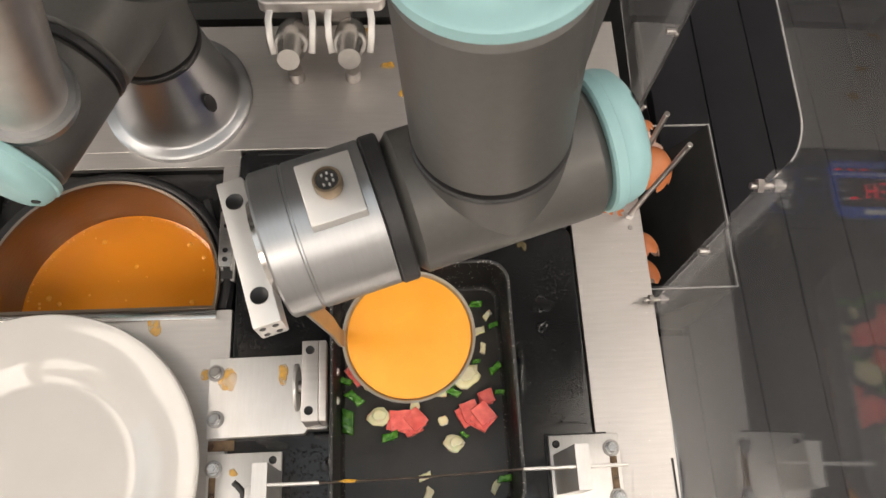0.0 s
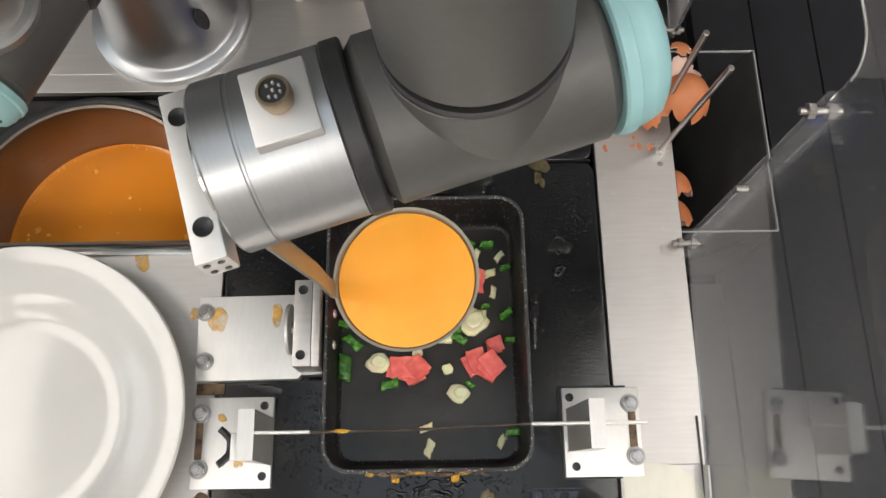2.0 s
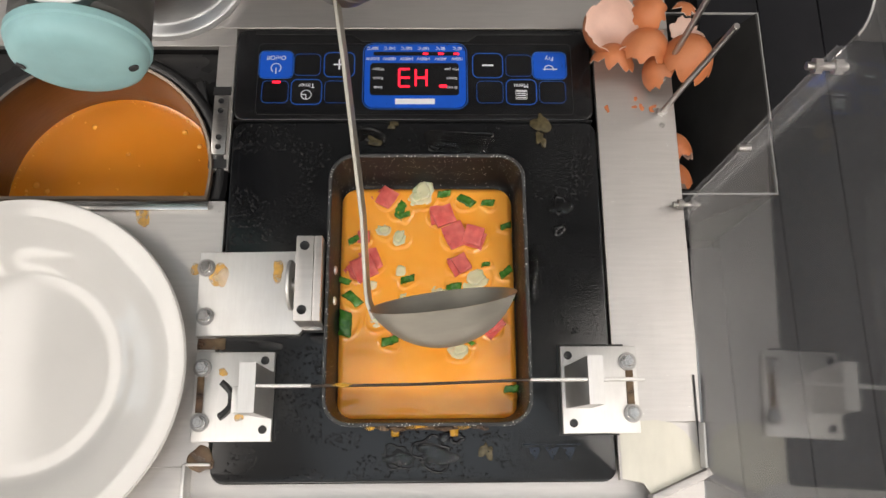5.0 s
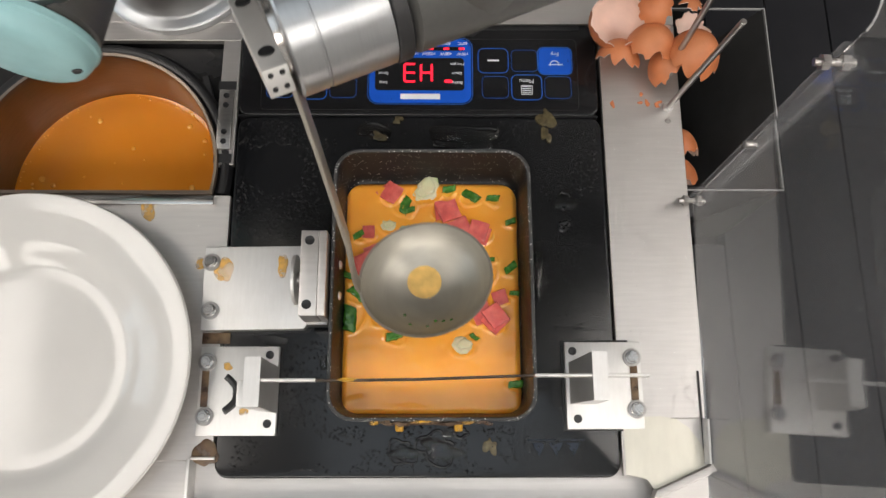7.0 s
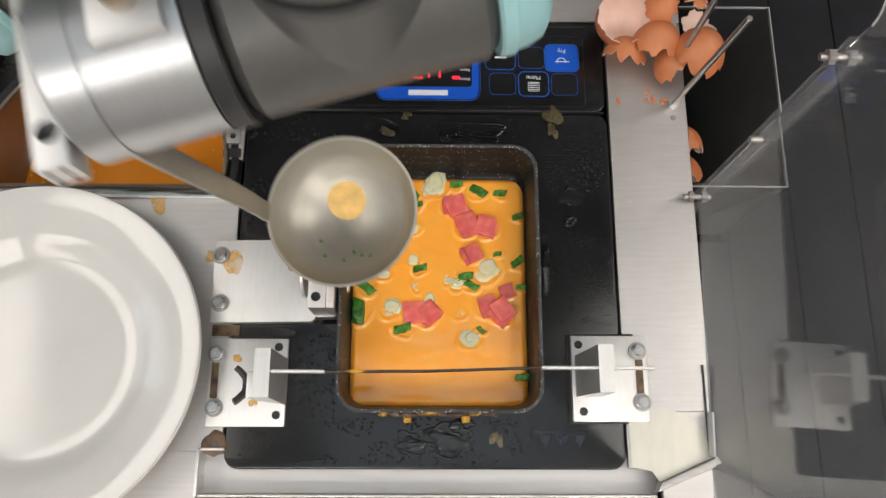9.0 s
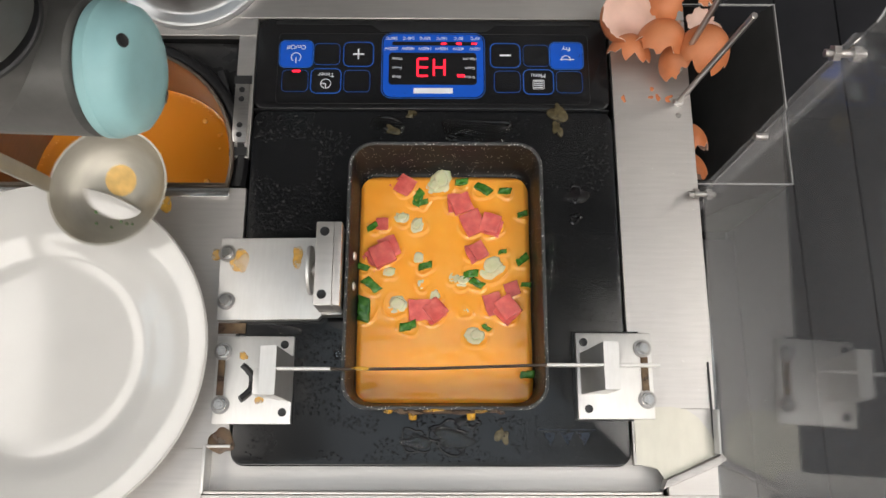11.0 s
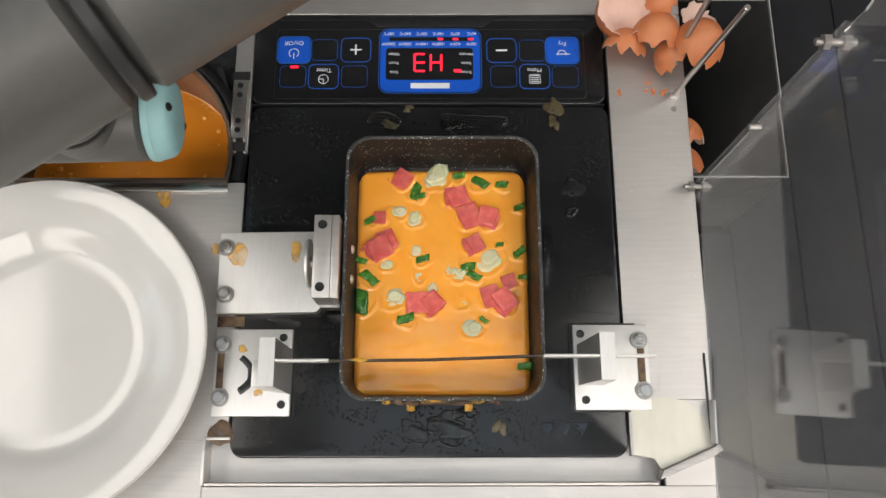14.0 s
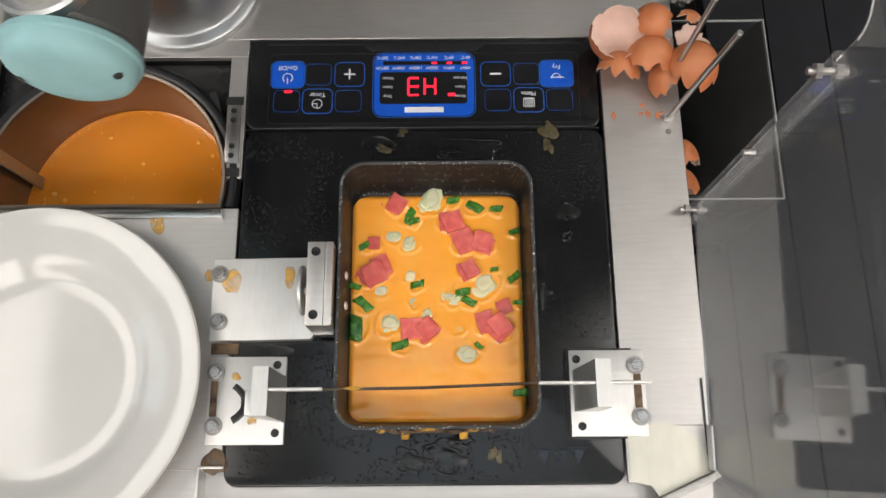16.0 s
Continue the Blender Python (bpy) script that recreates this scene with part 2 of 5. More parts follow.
def box(x0, x1, y0, y1, z0, z1, bevel=0.0, seg=2, bm=None):
    bm2 = bmesh.new()
    bmesh.ops.create_cube(bm2, size=1, matrix=Matrix.Translation(((x0 + x1) / 2, (y0 + y1) / 2, (z0 + z1) / 2)) @ Matrix.Diagonal((x1 - x0, y1 - y0, z1 - z0, 1)))
    if bevel:
        bmesh.ops.bevel(bm2, geom=bm2.edges[:], offset=bevel, segments=seg, affect="EDGES", profile=0.5)
    return join(bm, bm2)


def join(bm, other):
    if bm is None:
        return other
    me = bpy.data.meshes.new("tmp")
    other.to_mesh(me)
    other.free()
    bm.from_mesh(me)
    bpy.data.meshes.remove(me)
    return bm


def rrect(x0, x1, y0, y1, r, n=6):
    pts = []
    for cx, cy, a in ((x1 - r, y1 - r, 0), (x0 + r, y1 - r, 90), (x0 + r, y0 + r, 180), (x1 - r, y0 + r, 270)):
        for i in range(n + 1):
            t = radians(a + 90 * i / n)
            pts.append((cx + r * math.cos(t), cy + r * math.sin(t)))
    return pts


def loft(loops, cap0=True, cap1=True, bm=None, closed=True):
    """Skin between loops of equal counts of 3D points."""
    bm = bm or bmesh.new()
    rows = [[bm.verts.new(p) for p in lp] for lp in loops]
    n = len(rows[0])
    for a, b in zip(rows, rows[1:]):
        for i in range(n if closed else n - 1):
            j = (i + 1) % n
            bm.faces.new((a[i], a[j], b[j], b[i]))
    if cap0:
        bm.faces.new(rows[0][::-1])
    if cap1:
        bm.faces.new(rows[-1])
    return bm


def prism(pts, z0, z1, edge=0.0, bm=None):
    if not edge:
        return loft([[(x, y, z0) for x, y in pts], [(x, y, z1) for x, y in pts]], bm=bm)
    cx, cy = sum(p[0] for p in pts) / len(pts), sum(p[1] for p in pts) / len(pts)

    def inset(d):
        out = []
        n = len(pts)
        for i in range(n):
            a, b, c = Vector(pts[i - 1]), Vector(pts[i]), Vector(pts[(i + 1) % n])
            t = (c - a).normalized()
            q = Vector((t.y, -t.x))
            if q.dot(b - Vector((cx, cy))) > 0:
                q = -q
            out.append(b + q * d)
        return out
    lp = [[(x, y, z0) for x, y in pts], [(x, y, z1 - edge) for x, y in pts]]
    for k in (30, 60, 90):
        d = edge * (1 - math.cos(radians(k)))
        lp.append([(p[0], p[1], z1 - edge + edge * math.sin(radians(k))) for p in inset(d)])
    return loft(lp, bm=bm)


def lathe(profile, n=40, bm=None, cap0=False, cap1=False, m=None):
    """Turn (r, z) points round the z axis."""
    b2 = loft([[(r * math.cos(2 * math.pi * i / n), r * math.sin(2 * math.pi * i / n), z) for i in range(n)] for r, z in profile], cap0, cap1)
    if m is not None:
        b2.transform(m)
    return join(bm, b2)


def rod(a, b, r, n=12, bm=None, r2=None, bevel=0.0):
    a, b = Vector(a), Vector(b)
    m = Matrix.Translation(a) @ (b - a).to_track_quat("Z", "Y").to_matrix().to_4x4()
    h = (b - a).length
    r2 = r if r2 is None else r2
    prof = [(r, 0), (r2, h)] if not bevel else [(r - bevel, 0), (r, bevel), (r2, h - bevel), (r2 - bevel, h)]
    return lathe(prof, n, bm, True, True, m)


def sweep(path, section, bm=None, up=(0, 0, 1)):
    """Carry a 2D section along a path of points."""
    loops = []
    for i, p in enumerate(path):
        d = (Vector(path[min(i + 1, len(path) - 1)]) - Vector(path[max(i - 1, 0)])).normalized()
        s = d.cross(Vector(up))
        s = s.normalized() if s.length > 1e-4 else Vector((1, 0, 0))
        u = s.cross(d)
        loops.append([Vector(p) + s * a + u * b for a, b in section])
    return loft(loops, bm=bm)


def bolt(parent, x, y, z, r=0.0042, name="bolt"):
    turn = (x * 7919 + y * 4643) % 60
    b = lathe([(r * 1.12, 0.0013), (r * 1.12, 0.0021), (r * 1.02, 0.0024)], 24, None, True, True)
    hexa = [(r * math.cos(radians(60 * i)), r * math.sin(radians(60 * i))) for i in range(6)]
    join(b, loft([[(px * k, py * k, h) for px, py in hexa] for k, h in ((0.95, 0.0022), (0.95, 0.0050), (0.84, 0.0057))]))
    lathe([(r * 0.50, 0.0058), (r * 0.46, 0.0061)], 16, b, False, True)
    ob = part(name, b, STEEL_POT, parent, "hexagon-headed steel bolt with a washer", pose(x, y, z, 0, 0, turn), 25)
    part("washer", lathe([(r * 1.52, 0.0), (r * 1.52, 0.0009), (r * 1.46, 0.0012), (r * 0.8, 0.0012)], 28, None, True, True), STEEL_DARK, ob, "steel washer", angle=25)
    return ob


def hole_disc(parent, x, y, z, r, name="screw_hole"):
    b = lathe([(r, 0.0), (r * 0.95, 0.0004), (r * 0.80, 0.0002)], 20, None, False, True)
    return part(name, b, BLACK_PLASTIC, parent, "dark drilled hole", pose(x, y, z))


def blob(x, y, rx, ry, z, h, seed, n=28, rough=0.25):
    """A thin puddle or stain with an uneven outline."""
    rnd = random.Random(seed)
    ph = [rnd.uniform(0, 6.28) for _ in range(5)]
    loops = []
    for k, hh in ((1.0, 0.0), (0.93, h * 0.7), (0.75, h)):
        lp = []
        for i in range(n):
            a = 2 * math.pi * i / n
            f = 1 + rough * sum(math.sin((j + 2) * a + ph[j]) / (j + 1.5) for j in range(5)) * 0.8
            lp.append((x + rx * k * f * math.cos(a), y + ry * k * f * math.sin(a), z + hh))
        loops.append(lp)
    return loft(loops, cap0=False)


def text_part(body, size, x, y, z, material, parent, name="lettering", turn=180, align="CENTER"):
    cu = bpy.data.curves.new(name, "FONT")
    cu.body, cu.size, cu.align_x, cu.align_y, cu.extrude = body, size, align, "CENTER", 0.00008
    tmp = bpy.data.objects.new(name, cu)
    scene.collection.objects.link(tmp)
    bpy.context.view_layer.update()
    me = bpy.data.meshes.new_from_object(tmp.evaluated_get(bpy.context.evaluated_depsgraph_get()))
    bpy.data.objects.remove(tmp)
    me.materials.clear()
    me.materials.append(material)
    ob = new(name, me)
    ob.parent = parent
    ob.matrix_basis = pose(x, y, z, 0, 0, turn)
    return tagged(ob, "printed word " + body.lower() if body.isalpha() else "")


# ---- the room round the work cell ----
thing("ceiling", box(-2.6, 2.6, -2.6, 2.6, 1.7, 1.8), WALL_PAINT, "pale painted ceiling", "ceiling", kind="structure")
thing("floor", box(-2.6, 2.6, -2.6, 2.6, -1.0, -0.92), ROOM_FLOOR, "pale grey floor", "floor", kind="structure")
# The unseen north wall is set close and dark to shape the hob's reflections.
for nm, b in (("wall_north", (-2.6, 2.6, 0.78, 0.88)), ("wall_south", (-2.6, 2.6, -2.7, -2.6)), ("wall_east", (2.6, 2.7, -2.6, 2.6))):
    thing(nm, box(*b, -1.0, 1.8), CELL_GREY if nm == "wall_north" else WALL_PAINT, "plain painted room wall", "wall", kind="structure")
# the west wall has a tall window of six panes
west = thing("wall_west", None, None, "pale painted wall with a tall window", "wall", kind="structure")
WY0, WY1, WZ0, WZ1 = -0.35, 0.70, 0.35, 1.55
for b in ((-2.6, WY0, -1.0, 1.8), (WY1, 2.6, -1.0, 1.8), (WY0, WY1, -1.0, WZ0), (WY0, WY1, WZ1, 1.8)):
    part("wall_panel", box(-2.7, -2.6, *b), WALL_PAINT, west)
window = thing("window_1", None, None, "white framed window of six panes in bright daylight", "window", kind="structure")
for y in (WY0 + 0.02, WY0 + 0.367, WY0 + 0.683, WY1 - 0.02):
    part("mullion", box(-2.67, -2.63, y - 0.018, y + 0.018, WZ0 + 0.002, WZ1 - 0.002, 0.004), WALL_PAINT, window)
for z in (WZ0 + 0.02, WZ0 + 0.72, WZ1 - 0.02):
    part("transom", box(-2.662, -2.638, WY0 + 0.002, WY1 - 0.002, z - 0.018, z + 0.018, 0.004), WALL_PAINT, window)
thing("backdrop", box(-3.05, -3.0, -2.0, 2.2, -0.6, 2.4), glow_material("daylight_outside", (0.78, 0.90, 1.0), 2.2), "bright pale daylight outside the window", "daylight", kind="structure")
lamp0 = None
# Unseen ceiling lights; the last one is added to brighten the right deck.
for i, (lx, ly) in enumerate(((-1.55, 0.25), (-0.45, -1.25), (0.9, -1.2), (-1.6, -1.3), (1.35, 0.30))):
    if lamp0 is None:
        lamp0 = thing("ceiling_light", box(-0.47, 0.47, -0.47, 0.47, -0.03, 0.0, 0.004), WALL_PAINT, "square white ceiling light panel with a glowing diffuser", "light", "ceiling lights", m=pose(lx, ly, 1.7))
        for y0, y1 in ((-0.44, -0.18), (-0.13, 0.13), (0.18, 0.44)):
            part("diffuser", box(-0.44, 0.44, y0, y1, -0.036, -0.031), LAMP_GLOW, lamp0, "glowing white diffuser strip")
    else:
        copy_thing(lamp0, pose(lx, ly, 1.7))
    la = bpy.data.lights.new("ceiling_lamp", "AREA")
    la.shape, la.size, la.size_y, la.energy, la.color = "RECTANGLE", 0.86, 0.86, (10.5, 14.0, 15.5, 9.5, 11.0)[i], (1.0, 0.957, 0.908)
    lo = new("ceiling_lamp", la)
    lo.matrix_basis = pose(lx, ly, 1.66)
# Added out of view so the back of the hob mirrors something dark.
thing("unseen_dark_panel", box(-1.3, 1.0, 0.52, 0.775, 1.38, 1.42, 0.004), BIN_GREY, "unseen dark grey panel added to darken the hob's reflections", "hood", kind="structure")
# a wide cool skylight panel over the work cell
roof_light = thing("skylight", box(-0.62, 0.62, -0.52, 0.40, -0.03, 0.0, 0.004), WALL_PAINT, "wide skylight panel with a cool diffuser in the ceiling", "light", m=pose(0, 0, 1.7))
part("diffuser", box(-0.58, 0.58, -0.48, 0.36, -0.036, -0.031), glow_material("skylight_diffuser", (0.80, 0.91, 1.0), 1.05), roof_light, "cool glowing diffuser")

# ---- steel deck ----
deck = thing("deck", None, None, "brushed stainless steel work deck with cut-outs and water drops", "worktop", kind="structure")


def deck_plate(x0, x1, y0, y1):
    part("deck_plate", box(x0, x1, y0, y1, -0.006, 0.0, 0.0004, 1), STEEL, deck)


CX0, CX1, CY0, CY1 = -0.1405, 0.1405, -0.005, 0.344
deck_plate(CX1 + 0.0015, 0.2035, CY0 + 0.04, CY1)
deck_plate(-0.60, 0.2035, CY1 + 0.001, 0.476)
deck_plate(-0.60, -0.345, 0.19, CY1 + 0.001)
deck_plate(-0.345, CX0 - 0.0015, 0.329, CY1 + 0.001)
deck_plate(-0.156, CX0 - 0.0015, 0.224, 0.329)
deck_plate(-0.60, CX0 - 0.0015, 0.007, 0.1995)
deck_plate(-0.60, -0.158, -0.30, 0.007)
deck_plate(CX1 + 0.0015, 0.2035, -0.004, CY0 + 0.04)
deck_plate(-0.158, 0.2035, -0.30, -0.024)
deck_plate(0.165, 0.2035, -0.024, -0.0045)
part("channel_floor", box(-0.158, 0.165, -0.024, 0.012, -0.016, -0.0135), STEEL, deck, "bottom of the front drip channel")
part("cell_body", box(-0.6, 0.2035, -0.30, -0.296, -0.92, -0.0065), STEEL, deck)
# Right side and back get the darker steel, shade put into their colour.
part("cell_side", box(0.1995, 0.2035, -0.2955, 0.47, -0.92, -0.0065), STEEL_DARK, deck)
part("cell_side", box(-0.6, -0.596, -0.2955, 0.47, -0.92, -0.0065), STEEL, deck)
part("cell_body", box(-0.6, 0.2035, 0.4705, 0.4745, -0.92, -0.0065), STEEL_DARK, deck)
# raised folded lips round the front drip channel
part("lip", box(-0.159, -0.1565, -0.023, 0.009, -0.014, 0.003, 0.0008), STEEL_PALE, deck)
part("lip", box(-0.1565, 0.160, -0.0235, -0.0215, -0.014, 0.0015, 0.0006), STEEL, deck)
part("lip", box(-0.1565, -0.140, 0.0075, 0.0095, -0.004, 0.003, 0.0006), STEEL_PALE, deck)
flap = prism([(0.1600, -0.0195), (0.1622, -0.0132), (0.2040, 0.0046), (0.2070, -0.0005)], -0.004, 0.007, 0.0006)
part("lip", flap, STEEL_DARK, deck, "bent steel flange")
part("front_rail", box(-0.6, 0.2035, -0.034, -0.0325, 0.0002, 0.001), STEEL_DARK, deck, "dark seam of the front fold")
part("yellow_film", prism([(0.1435, 0.030), (0.158, 0.036), (0.170, 0.0365), (0.181, 0.0345), (0.189, 0.029), (0.195, 0.021), (0.199, 0.013), (0.200, 0.004), (0.163, -0.014), (0.158, -0.006), (0.1435, -0.003)], 0.0004, 0.0010), BRASS_FILM, deck, "yellowed film patch with a ragged edge")
part("slit", box(0.1985, 0.1998, 0.004, 0.068, 0.0002, 0.0012), RUBBER, deck, "black slit at the deck's edge")
part("stain", blob(-0.147, 0.012, 0.008, 0.010, 0.0003, 0.0006, 3), RUST, deck, "brown grease stain")
part("stain", box(-0.155, -0.135, 0.0875, 0.0955, 0.0003, 0.001, 0.0004), RUST, deck, "brown grease stain")
part("stain", blob(-0.203, 0.190, 0.006, 0.010, 0.0003, 0.0005, 5), YELLOW_STAIN, deck, "dried yellow egg stain")
for k, (sx, sy) in enumerate(((-0.030, 0.468), (-0.012, 0.430), (0.003, 0.400))):
    part("stain", blob(sx, sy, 0.006, 0.004, 0.0003, 0.0006, 20 + k), YELLOW_STAIN, deck, "dried yellow egg stain")
part("rivet", lathe([(0.0022, 0), (0.0016, 0.0006)], 14, None, False, True), STEEL_DARK, deck, "", pose(0.1925, 0.261, 0.0004))
# back of the cell behind the deck
thing("backdrop_panel", box(-1.4, 0.2, 0.50, 0.52, -0.92, -0.02), BIN_GREY, "dark grey panel behind the deck", "panel", kind="structure")

# ---- induction cooker ----
cooker = thing("induction_cooker", None, None, "black glass induction cooker with blue-printed touch buttons, wet with drops", "cooker")
part("glass_top", prism(rrect(CX0, CX1, CY0, 0.2640, 0.010), -0.02, 0.0, 0.0015), BLACK_GLASS, cooker, "glossy black glass hob")
part("control_panel", prism(rrect(CX0 - 0.001, CX1 - 0.001, 0.2650, CY1, 0.009), -0.02, 0.0003, 0.0015), PANEL_BLACK, cooker, "glossy black touch panel")
part("panel_line", box(-0.1405, 0.138, 0.2640, 0.2652, -0.01, 0.0006), BLACK_PLASTIC, cooker)
part("vent_recess", prism([(-0.127, 0.339), (-0.05, 0.339), (-0.042, 0.333), (0.042, 0.333), (0.05, 0.339), (0.127, 0.339), (0.127, 0.3425), (-0.127, 0.3425)], 0.0, 0.0012, 0.0004), BLACK_PLASTIC, cooker, "raised black back edge")


def ring_line(x0, x1, y0, y1, r, w, material, z=0.0006, name="outline"):
    a, b = rrect(x0, x1, y0, y1, r), rrect(x0 + w, x1 - w, y0 + w, y1 - w, max(0.0005, r - w))
    bm = loft([[(x, y, z) for x, y in a], [(x, y, z + 0.0002) for x, y in a], [(x, y, z + 0.0002) for x, y in b], [(x, y, z) for x, y in b]], False, False)
    return part(name, bm, material, cooker)


Z1 = 0.0004
display = part("display", prism(rrect(-0.040, 0.040, 0.2755, 0.3305, 0.0075), Z1, Z1 + 0.0003), BLUE, cooker, "bright blue printed display surround")
ring_line(-0.0413, 0.0413, 0.2742, 0.3318, 0.0085, 0.0005, BLUE_LINE)
part("display_window", prism(rrect(-0.0355, 0.0345, 0.2860, 0.3140, 0.003), Z1 + 0.0003, Z1 + 0.0006), PANEL_BLACK, display, "black window")
part("lamp_strip", prism(rrect(-0.033, 0.034, 0.3205, 0.3238, 0.001), Z1 + 0.0003, Z1 + 0.0006), PANEL_BLACK, display)
part("maker_mark", box(-0.0155, 0.0155, 0.2785, 0.2832, Z1 + 0.0003, Z1 + 0.0006, 0.0001), WHITE_PRINT, display, "plain white bar")
for i in range(3):
    part("indicator", prism(rrect(0.0060 + i * 0.0122, 0.0105 + i * 0.0122, 0.3212, 0.3228, 0.0006), Z1 + 0.0007, Z1 + 0.0010), LED, display, "lit red indicator")
part("indicator", prism(rrect(0.0190, 0.0250, 0.2925, 0.2950, 0.0008), Z1 + 0.0007, Z1 + 0.0010), LED, display, "lit red indicator")
part("indicator", prism(rrect(-0.1120, -0.1055, 0.2965, 0.2985, 0.0008), Z1, Z1 + 0.0004), LED, cooker, "lit red indicator")


def segment(x0, y0, w, h, on):
    """One seven-segment digit, turned half round; on: which of a b c d e f g are lit."""
    t, g = 0.0016, 0.0003
    spots = {"a": (0, h, 1), "g": (0, h / 2, 1), "d": (0, 0, 1), "f": (0, h / 2, 0), "b": (w, h / 2, 0), "e": (0, 0, 0), "c": (w, 0, 0)}
    for s in on:
        ax, ay, flat = spots[s]
        ax, ay = w - ax, h - ay
        if flat:
            b = box(x0 + g, x0 + w - g, y0 + ay - t / 2, y0 + ay + t / 2, Z1 + 0.0007, Z1 + 0.0010)
        else:
            b = box(x0 + ax - t / 2, x0 + ax + t / 2, y0 + ay - h / 2 + g, y0 + ay - g, Z1 + 0.0007, Z1 + 0.0010)
        part("display_segment", b, LED, display, "lit red display segment")


segment(0.0005, 0.2935, 0.0085, 0.0150, "fbegc")
segment(-0.0125, 0.2935, 0.0085, 0.0150, "abgcd")
for i, w in enumerate(("100W", "400W", "1000W", "1400W", "1800W", "2000W")):
    text_part(w, 0.0036, 0.0335 - i * 0.0134, 0.3178, Z1 + 0.0005, WHITE_PRINT, display)
for i, w in enumerate(("60°C", "80°C", "160°C", "200°C", "240°C", "280°C")):
    text_part(w, 0.0036, 0.0335 - i * 0.0134, 0.3270, Z1 + 0.0005, WHITE_PRINT, display)
for i, (a, b) in enumerate((("Braise", "Soup"), ("Steam", "Roast"), ("Hot pot", "Water"))):
    text_part(a, 0.0034, 0.0290, 0.2925 + i * 0.0080, Z1 + 0.0008, WHITE_PRINT, display)
    text_part(b, 0.0034, -0.0290, 0.2925 + i * 0.0080, Z1 + 0.0008, WHITE_PRINT, display)


def button(x, y, w, h, filled, word):
    b = part("button", prism(rrect(x - w / 2, x + w / 2, y - h / 2, y + h / 2, 0.004), Z1, Z1 + 0.0003), BLUE if filled else PANEL_BLACK, cooker, "blue touch button" if filled else "black touch button with a blue outline")
    ring_line(x - w / 2 - 0.001, x + w / 2 + 0.001, y - h / 2 - 0.001, y + h / 2 + 0.001, 0.005, 0.0007, BLUE_LINE)
    if word:
        text_part(word, 0.0052, x, y + h * 0.27, Z1 + 0.0005, WHITE_PRINT, b)
    return b


def mark_ring(parent, x, y, r, w, gap=0.0):
    n = 28
    a0, a1 = radians(-90 + gap / 2), radians(270 - gap / 2)
    loops = []
    for rr in (r - w, r):
        loops.append([(x + rr * math.cos(a0 + (a1 - a0) * i / n), y + rr * math.sin(a0 + (a1 - a0) * i / n), Z1 + 0.0006) for i in range(n + 1)])
    part("symbol", loft(loops, False, False, closed=False), WHITE_PRINT, parent)


b = button(-0.1095, 0.3125, 0.0255, 0.0225, True, "On/Off")
mark_ring(b, -0.1095, 0.3095, 0.0042, 0.0007, 70)
part("symbol", box(-0.1099, -0.1091, 0.3045, 0.3095, Z1 + 0.0005, Z1 + 0.0007), WHITE_PRINT, b)
b = button(0.1065, 0.3120, 0.0255, 0.0225, True, "Fry")
mark_ring(b, 0.1060, 0.3085, 0.0038, 0.0007, 150)
part("symbol", box(0.1015, 0.1125, 0.3083, 0.3090, Z1 + 0.0005, Z1 + 0.0007), WHITE_PRINT, b)
b = button(-0.0598, 0.3125, 0.0225, 0.0200, False, "")
part("symbol", box(-0.0643, -0.0553, 0.3119, 0.3131, Z1 + 0.0005, Z1 + 0.0007), WHITE_PRINT, b)
part("symbol", box(-0.0604, -0.0592, 0.3080, 0.3170, Z1 + 0.0008, Z1 + 0.0010), WHITE_PRINT, b)
b = button(0.0575, 0.3120, 0.0225, 0.0200, False, "")
part("symbol", box(0.0530, 0.0620, 0.3113, 0.3127, Z1 + 0.0005, Z1 + 0.0007), WHITE_PRINT, b)
b = button(-0.0850, 0.2890, 0.0225, 0.0200, False, "Timer")
mark_ring(b, -0.0850, 0.2865, 0.0042, 0.0006)
part("symbol", box(-0.0892, -0.0850, 0.2862, 0.2868, Z1 + 0.0008, Z1 + 0.0010), WHITE_PRINT, b)
part("symbol", box(-0.0853, -0.0847, 0.2823, 0.2865, Z1 + 0.0011, Z1 + 0.0013), WHITE_PRINT, b)
b = button(0.0835, 0.2890, 0.0225, 0.0200, False, "Menu")
for i in range(4):
    part("symbol", box(0.0800, 0.0870, 0.2838 + i * 0.0018, 0.2845 + i * 0.0018, Z1 + 0.0005, Z1 + 0.0007), WHITE_PRINT, b)
ring_line(0.0790, 0.0880, 0.2826, 0.2906, 0.001, 0.0004, WHITE_PRINT, 0.0009, "symbol")
for x, y in ((-0.0850, 0.3125), (0.0822, 0.3120), (-0.1095, 0.2890), (-0.0605, 0.2890), (0.0588, 0.2890), (0.1080, 0.2890)):
    ring_line(x - 0.0105, x + 0.0105, y - 0.0095, y + 0.0095, 0.004, 0.0003, BLUE_LINE)
ring_line(-0.124, 0.124, 0.2695, 0.331, 0.004, 0.00025, BIN_GREY)
FAINT = make_material("faint_print", (0.008, 0.013, 0.024), 0.30, 0.0, 0.1, 80)
part("maker_mark", box(0.076, 0.116, 0.0200, 0.0207, 0.00005, 0.0002), FAINT, cooker, "faint printed line")
for bx in (0.084, 0.096, 0.108):
    part("maker_mark", prism([(bx - 0.005, 0.0185), (bx + 0.005, 0.0185), (bx, 0.0095)], 0.00005, 0.0002), FAINT, cooker, "faint printed triangle")

